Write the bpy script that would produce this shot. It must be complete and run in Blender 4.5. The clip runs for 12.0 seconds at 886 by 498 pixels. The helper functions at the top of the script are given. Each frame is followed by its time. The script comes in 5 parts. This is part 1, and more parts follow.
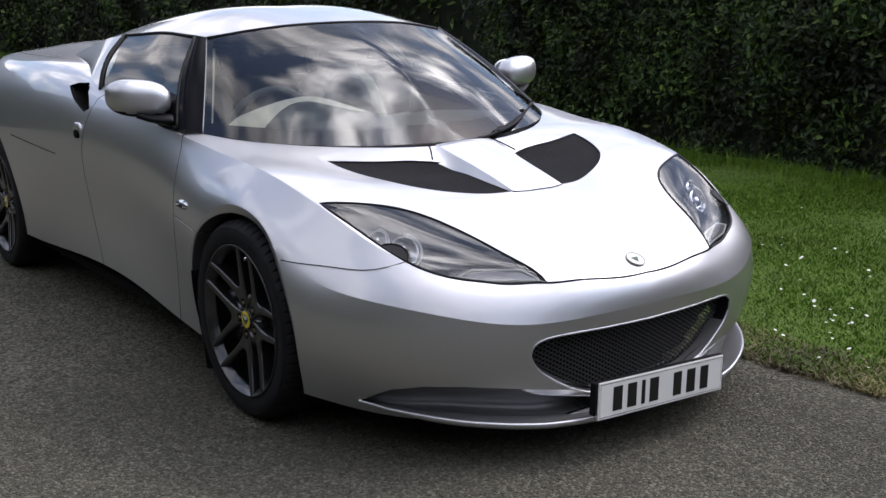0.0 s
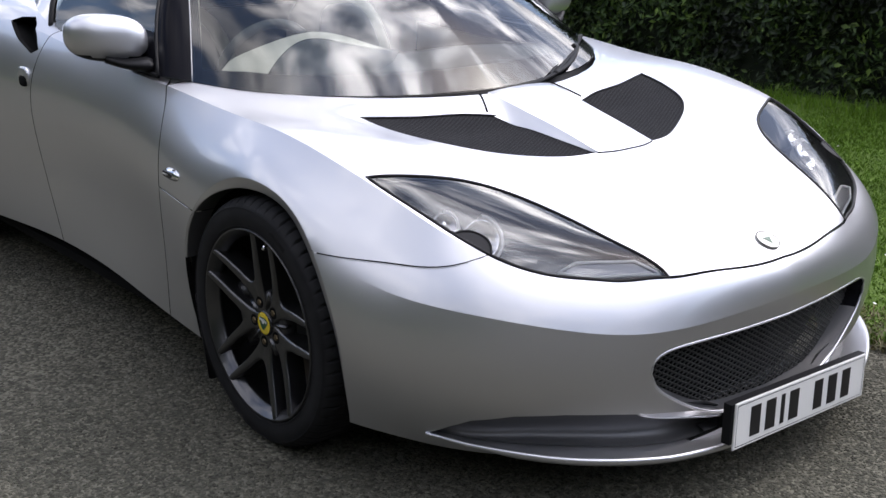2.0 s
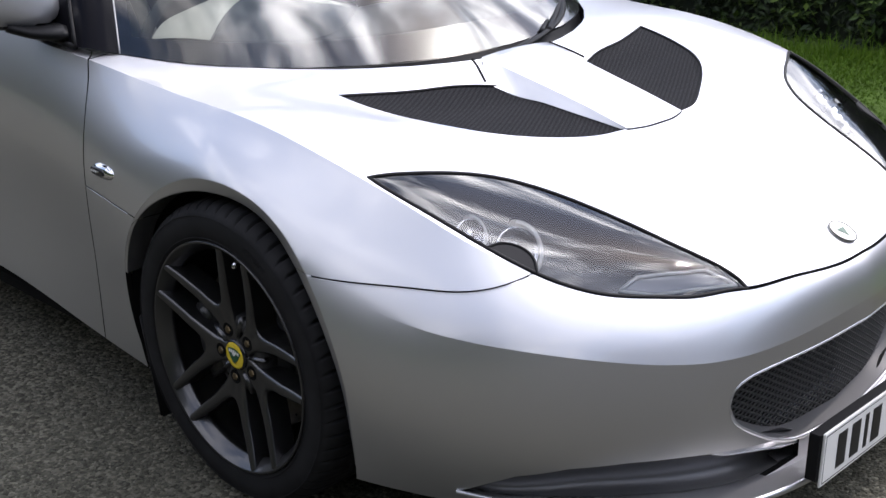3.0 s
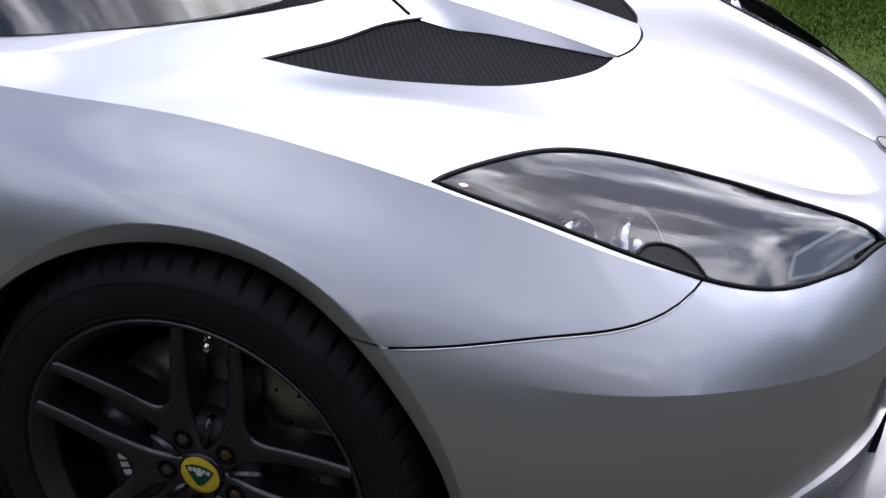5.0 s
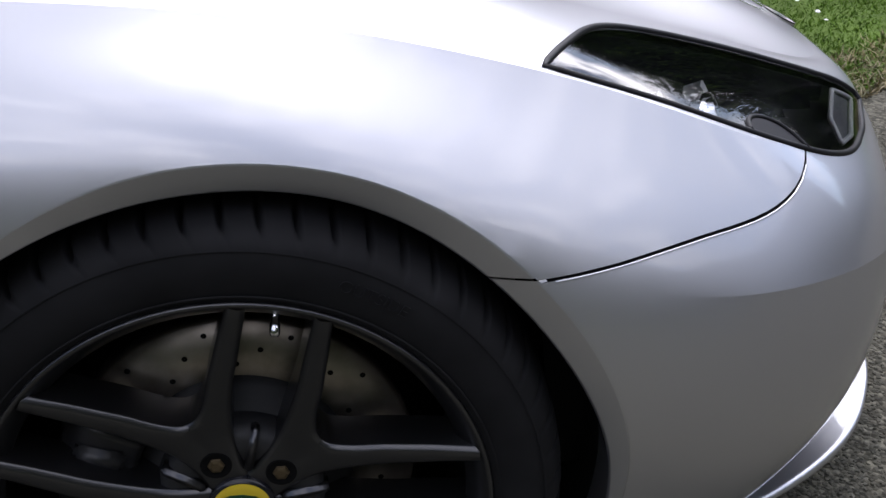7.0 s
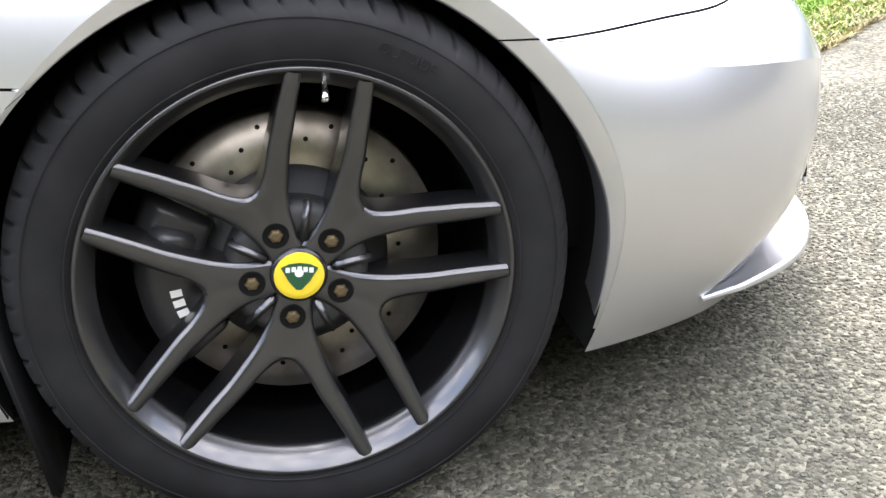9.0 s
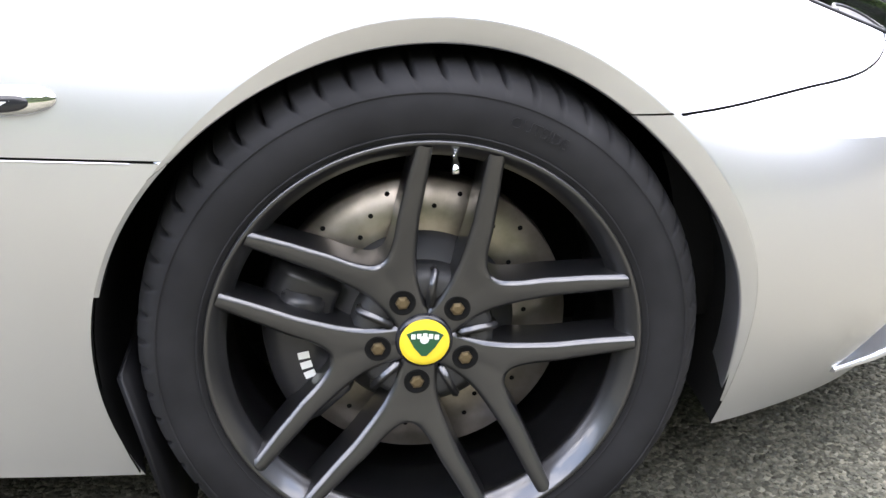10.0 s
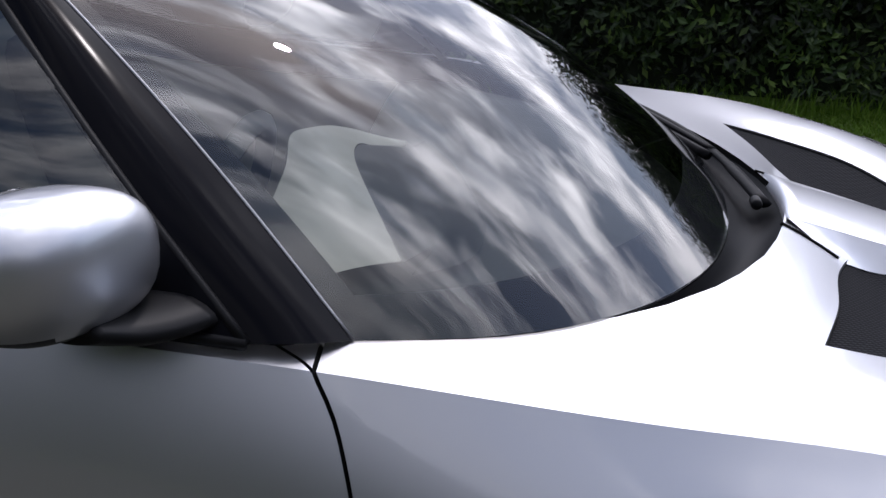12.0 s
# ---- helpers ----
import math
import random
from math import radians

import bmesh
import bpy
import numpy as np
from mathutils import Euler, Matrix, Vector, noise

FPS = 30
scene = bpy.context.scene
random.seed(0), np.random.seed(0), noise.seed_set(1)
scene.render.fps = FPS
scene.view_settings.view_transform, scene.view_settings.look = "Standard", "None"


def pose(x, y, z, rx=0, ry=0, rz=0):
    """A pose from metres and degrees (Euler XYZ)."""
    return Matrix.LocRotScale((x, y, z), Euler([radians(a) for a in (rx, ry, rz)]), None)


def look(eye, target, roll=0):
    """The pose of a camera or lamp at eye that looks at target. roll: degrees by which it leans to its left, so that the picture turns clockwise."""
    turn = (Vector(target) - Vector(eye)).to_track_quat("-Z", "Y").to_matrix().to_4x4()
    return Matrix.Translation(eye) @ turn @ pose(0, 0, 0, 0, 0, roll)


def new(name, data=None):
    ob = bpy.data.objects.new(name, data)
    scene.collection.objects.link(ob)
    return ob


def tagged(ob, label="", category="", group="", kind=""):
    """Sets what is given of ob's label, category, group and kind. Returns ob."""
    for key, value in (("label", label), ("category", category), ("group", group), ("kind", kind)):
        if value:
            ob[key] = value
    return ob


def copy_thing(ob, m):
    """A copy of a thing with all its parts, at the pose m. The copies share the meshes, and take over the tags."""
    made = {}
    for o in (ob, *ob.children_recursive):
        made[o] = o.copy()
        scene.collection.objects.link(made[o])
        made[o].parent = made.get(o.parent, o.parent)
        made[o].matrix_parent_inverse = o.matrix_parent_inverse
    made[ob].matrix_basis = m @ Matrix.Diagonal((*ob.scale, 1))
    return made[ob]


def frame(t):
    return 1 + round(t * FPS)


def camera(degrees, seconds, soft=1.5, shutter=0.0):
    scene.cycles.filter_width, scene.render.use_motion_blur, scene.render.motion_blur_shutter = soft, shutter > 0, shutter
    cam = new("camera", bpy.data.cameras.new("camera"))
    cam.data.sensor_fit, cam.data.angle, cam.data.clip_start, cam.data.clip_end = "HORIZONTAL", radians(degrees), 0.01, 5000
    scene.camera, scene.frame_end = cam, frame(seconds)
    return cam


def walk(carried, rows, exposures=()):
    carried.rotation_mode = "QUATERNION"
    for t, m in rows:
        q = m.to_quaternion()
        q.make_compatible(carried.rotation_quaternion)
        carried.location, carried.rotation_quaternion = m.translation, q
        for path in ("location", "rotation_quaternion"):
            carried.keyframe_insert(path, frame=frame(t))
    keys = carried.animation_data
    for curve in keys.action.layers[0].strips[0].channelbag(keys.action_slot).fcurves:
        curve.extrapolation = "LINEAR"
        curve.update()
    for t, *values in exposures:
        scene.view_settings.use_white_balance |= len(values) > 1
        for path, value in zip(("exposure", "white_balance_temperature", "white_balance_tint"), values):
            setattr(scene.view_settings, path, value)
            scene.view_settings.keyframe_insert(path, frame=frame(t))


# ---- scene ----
cam = camera(42.0, 12.0)
PATH = [
    (0, (3.186, -2.396, 1.356), (1.606, -1.257, 0.904), -0.7),
    (0.5, (3.022, -2.364, 1.349), (1.448, -1.219, 0.889), -0.3),
    (1, (2.828, -2.307, 1.351), (1.264, -1.156, 0.873), -0.1),
    (1.5, (2.609, -2.261, 1.338), (1.076, -1.086, 0.818), -0.4),
    (2, (2.344, -2.206, 1.319), (0.861, -0.996, 0.739), -1.0),
    (2.5, (2.082, -2.129, 1.299), (0.656, -0.874, 0.673), -1.5),
    (3, (1.769, -2.056, 1.314), (0.449, -0.722, 0.623), -1.4),
    (3.2, (1.653, -2.038, 1.322), (0.387, -0.667, 0.602), -1.5),
    (4.8, (0.809, -1.928, 1.248), (0.102, -0.261, 0.4), -1.8),
    (5, (0.717, -1.93, 1.239), (0.121, -0.226, 0.378), -1.6),
    (5.5, (0.506, -1.916, 1.217), (0.18, -0.158, 0.319), -1.5),
    (6, (0.335, -1.853, 1.193), (0.23, -0.084, 0.267), -1.5),
    (6.5, (0.19, -1.797, 1.172), (0.261, -0.021, 0.254), 0.5),
    (7, (0.084, -1.756, 1.073), (0.294, 0.003, 0.145), 1.0),
    (7.5, (0.063, -1.79, 0.969), (0.33, -0.027, 0.064), -0.2),
    (7.7, (0.097, -1.817, 0.943), (0.303, -0.025, 0.078), -0.4),
    (9.3, (-0.089, -2.088, 0.836), (0.284, -0.27, 0.092), -2.0),
    (9.5, (-0.089, -2.092, 0.835), (0.239, -0.261, 0.101), -2.5),
    (10, (-0.079, -2.027, 0.915), (0.085, -0.182, 0.16), -2.6),
    (10.5, (-0.187, -1.938, 1.025), (-0.019, -0.088, 0.284), -1.4),
    (11, (-0.262, -1.837, 1.200), (-0.166, -0.010, 0.392), -1.3),
    (11.5, (-0.290, -1.776, 1.272), (-0.338, 0.077, 0.523), 1.2),
    (12, (-0.325, -1.758, 1.324), (-0.535, 0.112, 0.646), 1.4),
]
EXPOSURES = [
    (0, 0.5, 6650, 16), (2.5, 0.94, 6600, 16), (3.2, 0.95, 6550, 16), (5, 0.24, 6350, 18), (6, 0.55, 6400, 16), (7, 0.77, 6500, 18), (7.4, 1.35, 7000, 18),
    (7.7, 1.9, 7200, 17), (9.3, 3.35, 6950, 15), (10, 3.5, 6950, 15), (10.5, 3.25, 6900, 15), (10.9, 2.5, 6850, 16), (11.3, 1.36, 6450, 17), (12, 0.05, 6300, 18),
]
walk(cam, [(t, look(eye, target, roll)) for t, eye, target, roll in PATH], EXPOSURES)

# ---- light ----
SUN_UP, SUN_TURN = 50.0, 13.0
world = bpy.data.worlds.new("sky")
scene.world = world
world.use_nodes = True
wn, wl = world.node_tree.nodes, world.node_tree.links
bg = wn["Background"]
bg.inputs["Strength"].default_value = 0.15
sky = wn.new("ShaderNodeTexSky")
sky.sky_type = "NISHITA"
sky.sun_disc = False
sky.sun_elevation, sky.sun_rotation = radians(SUN_UP), radians(SUN_TURN)
wcoord = wn.new("ShaderNodeTexCoord")
wmap = wn.new("ShaderNodeMapping")
wmap.inputs["Scale"].default_value = (1.0, 1.25, 1.8)
wl.new(wcoord.outputs["Generated"], wmap.inputs["Vector"])
cloud = wn.new("ShaderNodeTexNoise")
cloud.inputs["Scale"].default_value, cloud.inputs["Detail"].default_value = 3.4, 8.0
cloud.inputs["Roughness"].default_value, cloud.inputs["Distortion"].default_value = 0.55, 0.3
wl.new(wmap.outputs["Vector"], cloud.inputs["Vector"])
cover = wn.new("ShaderNodeValToRGB")
cover.color_ramp.elements[0].position, cover.color_ramp.elements[1].position = 0.42, 0.57
wl.new(cloud.outputs["Fac"], cover.inputs["Fac"])
puff = wn.new("ShaderNodeTexNoise")
puff.inputs["Scale"].default_value, puff.inputs["Detail"].default_value = 7.0, 8.0
wl.new(wmap.outputs["Vector"], puff.inputs["Vector"])
body_of_cloud = wn.new("ShaderNodeValToRGB")
body_of_cloud.color_ramp.elements[0].position, body_of_cloud.color_ramp.elements[1].position = 0.38, 0.66
body_of_cloud.color_ramp.elements[0].color = (3.6, 4.0, 4.8, 1)
body_of_cloud.color_ramp.elements[1].color = (15.0, 15.2, 15.4, 1)
wl.new(puff.outputs["Fac"], body_of_cloud.inputs["Fac"])
over = wn.new("ShaderNodeMix")
over.data_type = "RGBA"
wl.new(cover.outputs["Color"], over.inputs["Factor"])
wl.new(sky.outputs["Color"], over.inputs["A"])
# thin cloud glows round the sun
toward = wn.new("ShaderNodeVectorMath")
toward.operation = "DOT_PRODUCT"
sun_way = Vector((math.sin(radians(SUN_TURN)), math.cos(radians(SUN_TURN)), math.tan(radians(SUN_UP)))).normalized()
toward.inputs[1].default_value = sun_way
wl.new(wcoord.outputs["Generated"], toward.inputs[0])
glow = wn.new("ShaderNodeMapRange")
glow.interpolation_type = "SMOOTHERSTEP"
glow.inputs["From Min"].default_value, glow.inputs["From Max"].default_value = 0.62, 0.95
glow.inputs["To Min"].default_value, glow.inputs["To Max"].default_value = 0.72, 2.9
wl.new(toward.outputs["Value"], glow.inputs["Value"])
lit = wn.new("ShaderNodeVectorMath")
lit.operation = "SCALE"
wl.new(body_of_cloud.outputs["Color"], lit.inputs[0])
wl.new(glow.outputs["Result"], lit.inputs["Scale"])
wl.new(lit.outputs["Vector"], over.inputs["B"])
wl.new(over.outputs["Result"], bg.inputs["Color"])

sun = new("sun", bpy.data.lights.new("sun", "SUN"))
sun.data.energy, sun.data.angle, sun.data.color = 0.5, radians(1.2), (1.0, 0.96, 0.9)
to_sun = Vector((math.sin(radians(SUN_TURN)), math.cos(radians(SUN_TURN)), math.tan(radians(SUN_UP))))
sun.matrix_world = look((0, 0, 0), -to_sun)


# ---- materials ----
def material(name, color, rough=0.5, metal=0.0, coat=0.0, spec=0.5):
    m = bpy.data.materials.new(name)
    m.use_nodes = True
    p = m.node_tree.nodes["Principled BSDF"]
    p.inputs["Base Color"].default_value = (*color, 1)
    p.inputs["Roughness"].default_value = rough
    p.inputs["Metallic"].default_value = metal
    p.inputs["Coat Weight"].default_value = coat
    p.inputs["Coat Roughness"].default_value = 0.015
    p.inputs["Specular IOR Level"].default_value = spec
    return m


def add(m, kind, **values):
    n = m.node_tree.nodes.new(kind)
    for key, value in values.items():
        n.inputs[key.replace("_", " ")].default_value = value
    return n


def wire(m, a, out, b, inp):
    m.node_tree.links.new(a.outputs[out], b.inputs[inp])


def principled(m):
    return m.node_tree.nodes["Principled BSDF"]


def mottled(m, low, high, scale, detail=6.0, from_pos=0.35, to_pos=0.65, coords="Object", stretch=(1, 1, 1)):
    """Base colour wandering between two colours."""
    c = add(m, "ShaderNodeTexCoord")
    mp = add(m, "ShaderNodeMapping", Scale=stretch)
    n = add(m, "ShaderNodeTexNoise", Scale=scale, Detail=detail)
    r = add(m, "ShaderNodeValToRGB")
    r.color_ramp.elements[0].position, r.color_ramp.elements[1].position = from_pos, to_pos
    r.color_ramp.elements[0].color, r.color_ramp.elements[1].color = (*low, 1), (*high, 1)
    wire(m, c, coords, mp, "Vector")
    wire(m, mp, "Vector", n, "Vector")
    wire(m, n, "Fac", r, "Fac")
    wire(m, r, "Color", principled(m), "Base Color")
    return r


def bumped(m, scale, strength, distance=0.002, detail=4.0, kind="ShaderNodeTexNoise"):
    c = add(m, "ShaderNodeTexCoord")
    n = add(m, kind, Scale=scale)
    if kind == "ShaderNodeTexNoise":
        n.inputs["Detail"].default_value = detail
    b = add(m, "ShaderNodeBump", Strength=strength, Distance=distance)
    wire(m, c, "Object", n, "Vector")
    wire(m, n, "Fac" if kind == "ShaderNodeTexNoise" else "Distance", b, "Height")
    wire(m, b, "Normal", principled(m), "Normal")
    return b


silver = material("silver_paint", (0.60, 0.605, 0.635), 0.40, 0.96, 1.0)
flake_coord = add(silver, "ShaderNodeTexCoord")
flake = add(silver, "ShaderNodeTexNoise", Scale=3.0, Detail=5.0)
flake_ramp = add(silver, "ShaderNodeMapRange", From_Min=0.3, From_Max=0.7, To_Min=0.38, To_Max=0.43)
wire(silver, flake_coord, "Object", flake, "Vector")
wire(silver, flake, "Fac", flake_ramp, "Value")
wire(silver, flake_ramp, "Result", principled(silver), "Roughness")
black_gloss = material("black_gloss", (0.012, 0.012, 0.015), 0.22, 0.0, 0.0)
pillar_black = material("pillar_black", (0.006, 0.006, 0.008), 0.14, spec=0.03)
black_plastic = material("black_plastic", (0.009, 0.009, 0.010), 0.45, spec=0.14)
bumped(black_plastic, 900, 0.15, 0.0005)
inner_black = material("inner_black", (0.006, 0.006, 0.006), 0.95, spec=0.1)
rubber = material("tyre_rubber", (0.012, 0.012, 0.013), 0.75, spec=0.25)
mottled(rubber, (0.007, 0.007, 0.008), (0.014, 0.014, 0.0155), 14)
gunmetal = material("gunmetal_alloy", (0.076, 0.076, 0.080), 0.32, 0.9, 0.5)
principled(gunmetal).inputs["Coat Roughness"].default_value = 0.10


def clear(name, tint=(1, 1, 1), rough=0.0, ior=1.52):
    m = bpy.data.materials.new(name)
    m.use_nodes = True
    t = m.node_tree
    t.nodes.clear()
    out = t.nodes.new("ShaderNodeOutputMaterial")
    mix = t.nodes.new("ShaderNodeMixShader")
    tr = t.nodes.new("ShaderNodeBsdfTransparent")
    tr.inputs["Color"].default_value = (*tint, 1)
    gl = t.nodes.new("ShaderNodeBsdfGlossy")
    gl.inputs["Roughness"].default_value = rough
    fr = t.nodes.new("ShaderNodeFresnel")
    fr.inputs["IOR"].default_value = ior
    t.links.new(fr.outputs["Fac"], mix.inputs["Fac"])
    t.links.new(tr.outputs["BSDF"], mix.inputs[1])
    t.links.new(gl.outputs["BSDF"], mix.inputs[2])
    t.links.new(mix.outputs["Shader"], out.inputs["Surface"])
    return m


screen_glass = clear("windscreen_glass", (0.82, 0.88, 0.86), ior=1.78)
side_glass = clear("side_glass", (0.62, 0.68, 0.66), ior=1.9)

asphalt = material("asphalt", (0.1, 0.1, 0.1), 0.9, spec=0.15)
grass_soil = material("grass_ground", (0.06, 0.1, 0.02), 0.95)
leaf_green = material("hedge_leaf", (0.05, 0.09, 0.02), 0.55)


# ---- building helpers ----
def part(name, bm, mat, parent=None, label="", smooth=True):
    me = bpy.data.meshes.new(name)
    bm.normal_update()
    bm.to_mesh(me)
    bm.free()
    me.materials.append(mat)
    if smooth:
        me.polygons.foreach_set("use_smooth", [True] * len(me.polygons))
    ob = new(name, me)
    ob.parent = parent
    return tagged(ob, label)


def spline(ts, ps, t):
    """Natural-looking cubic through the points ps at the parameters ts."""
    ts, ps = np.asarray(ts, float), np.asarray(ps, float)
    h = np.diff(ts)
    d = np.diff(ps, axis=0) / h.reshape(-1, *[1] * (ps.ndim - 1))
    m = np.zeros_like(ps)
    n = len(ts)
    a = np.zeros((n, n))
    r = np.zeros_like(ps)
    a[0, 0], a[0, 1], r[0] = 2, 1, 3 * d[0]
    a[-1, -1], a[-1, -2], r[-1] = 2, 1, 3 * d[-1]
    for i in range(1, n - 1):
        a[i, i - 1], a[i, i], a[i, i + 1] = h[i], 2 * (h[i - 1] + h[i]), h[i - 1]
        r[i] = 3 * (h[i] * d[i - 1] + h[i - 1] * d[i])
    m = np.linalg.solve(a, r.reshape(n, -1)).reshape(ps.shape)
    t = np.asarray(t, float)
    i = np.clip(np.searchsorted(ts, t, side="right") - 1, 0, n - 2)
    s = ((t - ts[i]) / h[i]).reshape(-1, *[1] * (ps.ndim - 1))
    hh = h[i].reshape(-1, *[1] * (ps.ndim - 1))
    return ((2 * s**3 - 3 * s**2 + 1) * ps[i] + (s**3 - 2 * s**2 + s) * hh * m[i]
            + (3 * s**2 - 2 * s**3) * ps[i + 1] + (s**3 - s**2) * hh * m[i + 1])


def grid_faces(bm, rows):
    for a, b in zip(rows, rows[1:]):
        for i in range(len(a) - 1):
            q = []
            for v in (a[i], a[i + 1], b[i + 1], b[i]):
                if v not in q:
                    q.append(v)
            if len(q) > 2:
                bm.faces.new(q)


def grid_mesh(points):
    """A bmesh over a net of points[u][v]."""
    bm = bmesh.new()
    grid_faces(bm, [[bm.verts.new(p) for p in row] for row in points])
    return bm


def lathe(bm, profile, n, axis_at=(0, 0, 0), a0=0.0, a1=2 * math.pi):
    """Turns a profile of (radius, y) round the y axis through axis_at."""
    full = abs(a1 - a0 - 2 * math.pi) < 1e-6
    rows = []
    for i in range(n if full else n + 1):
        a = a0 + (a1 - a0) * i / n
        rows.append([bm.verts.new((axis_at[0] + r * math.cos(a), axis_at[1] + y, axis_at[2] + r * math.sin(a))) for r, y in profile])
    if full:
        rows.append(rows[0])
    grid_faces(bm, rows)
    return bm


def prism(outline, lo, hi, axis="z"):
    """A closed solid: the outline (pairs) extruded along an axis from lo to hi."""
    bm = bmesh.new()
    def at(p, h):
        return {"z": (p[0], p[1], h), "y": (p[0], h, p[1]), "x": (h, p[0], p[1])}[axis]
    a = [bm.verts.new(at(p, lo)) for p in outline]
    b = [bm.verts.new(at(p, hi)) for p in outline]
    bm.faces.new(a)
    bm.faces.new(b[::-1])
    for i in range(len(a)):
        j = (i + 1) % len(a)
        bm.faces.new((a[i], b[i], b[j], a[j]))
    bmesh.ops.recalc_face_normals(bm, faces=bm.faces)
    return bm


def smooth_curve(points, n, closed=False):
    """Points of a smooth curve through the given ones."""
    p = [*points, points[0]] if closed else list(points)
    p = np.array(p, float)
    t = np.r_[0, np.cumsum(np.linalg.norm(np.diff(p, axis=0), axis=1) + 1e-9)]
    return spline(t, p, np.linspace(0, t[-1], n))


def box(bm, size, m=Matrix()):
    r = bmesh.ops.create_cube(bm, size=1.0, matrix=m @ Matrix.Diagonal((*size, 1)))
    return r["verts"]


def empty(name, label, category, at=(0, 0, 0), group=""):
    ob = new(name)
    ob.location = at
    return tagged(ob, label, category, group)


# ---- the car's skin ----
# Sections from the nose to the tail. Each runs from the centre line over the
# shoulder (4th point) down to the sill (last point); the right half is mirrored.
SECTIONS = [
    [(.790, 0, .566), (.820, 0, .554), (.855, 0, .536), (.890, 0, .503), (.908, 0, .435), (.890, 0, .28), (.895, 0, .135)],
    [(.720, 0, .598), (.760, .10, .582), (.815, .20, .552), (.868, .23, .511), (.892, .24, .430), (.874, .240, .28), (.870, .245, .135)],
    [(.610, 0, .640), (.650, .15, .626), (.725, .305, .584), (.805, .400, .525), (.846, .440, .430), (.836, .436, .28), (.81, .42, .135)],
    [(.470, 0, .685), (.500, .19, .672), (.565, .375, .643), (.695, .575, .567), (.758, .618, .464), (.747, .613, .28), (.70, .585, .14)],
    [(.350, 0, .717), (.370, .22, .702), (.415, .44, .694), (.570, .690, .613), (.635, .758, .500), (.630, .756, .28), (.57, .72, .15)],
    [(.250, 0, .738), (.260, .25, .722), (.285, .505, .740), (.420, .738, .682), (.475, .836, .52), (.475, .848, .29), (.43, .81, .17)],
    [(.150, 0, .755), (.155, .26, .742), (.170, .56, .768), (.250, .768, .742), (.275, .885, .59), (.285, .905, .32), (.285, .875, .185)],
    [(.075, 0, .768), (.075, .27, .757), (.020, .56, .785), (.010, .779, .795), (.00, .885, .705), (.00, .920, .36), (.00, .890, .185)],
    [(-.030, 0, .842), (-.045, .24, .826), (-.09, .58, .807), (-.12, .784, .804), (-.12, .882, .70), (-.13, .912, .39), (-.13, .878, .185)],
    [(-.25, 0, .835), (-.25, .30, .828), (-.25, .60, .825), (-.25, .787, .812), (-.25, .875, .695), (-.26, .900, .42), (-.26, .865, .185)],
    [(-.55, 0, .845), (-.55, .30, .855), (-.55, .62, .862), (-.55, .803, .849), (-.55, .862, .70), (-.55, .862, .42), (-.55, .860, .205)],
    [(-1.1, 0, .875), (-1.1, .30, .88), (-1.1, .64, .895), (-1.1, .800, .885), (-1.1, .845, .73), (-1.1, .83, .45), (-1.1, .845, .252)],
    [(-1.7, 0, .975), (-1.7, .30, .985), (-1.7, .62, 1.0), (-1.7, .810, .968), (-1.7, .890, .78), (-1.7, .87, .45), (-1.7, .86, .243)],
    [(-2.3, 0, 1.06), (-2.3, .30, 1.055), (-2.3, .60, 1.035), (-2.3, .810, .985), (-2.3, .905, .78), (-2.3, .92, .45), (-2.3, .89, .225)],
    [(-2.9, 0, 1.07), (-2.9, .30, 1.06), (-2.9, .58, 1.035), (-2.9, .775, .975), (-2.9, .88, .77), (-2.9, .89, .48), (-2.9, .86, .24)],
    [(-3.30, 0, 1.06), (-3.28, .30, 1.05), (-3.22, .55, 1.015), (-3.15, .72, .95), (-3.12, .82, .72), (-3.12, .83, .48), (-3.10, .80, .27)],
    [(-3.42, 0, .96), (-3.41, .30, .95), (-3.37, .50, .92), (-3.33, .62, .86), (-3.33, .68, .70), (-3.31, .68, .48), (-3.26, .66, .28)],
]
KNOT_U = [0, .22, .45, .68, .87, 1.06, 1.28, 1.52, 1.68, 1.85, 2.2, 2.75, 3.35, 3.95, 4.55, 5.0, 5.25]
STEEP = 1.0
KNOT_V = [0, .28, .56, .78, .98, 1.28, 1.46]


def ramp(x, lo, hi):
    s = np.clip((np.asarray(x, float) - lo) / (hi - lo), 0, 1)
    return s * s * (3 - 2 * s)


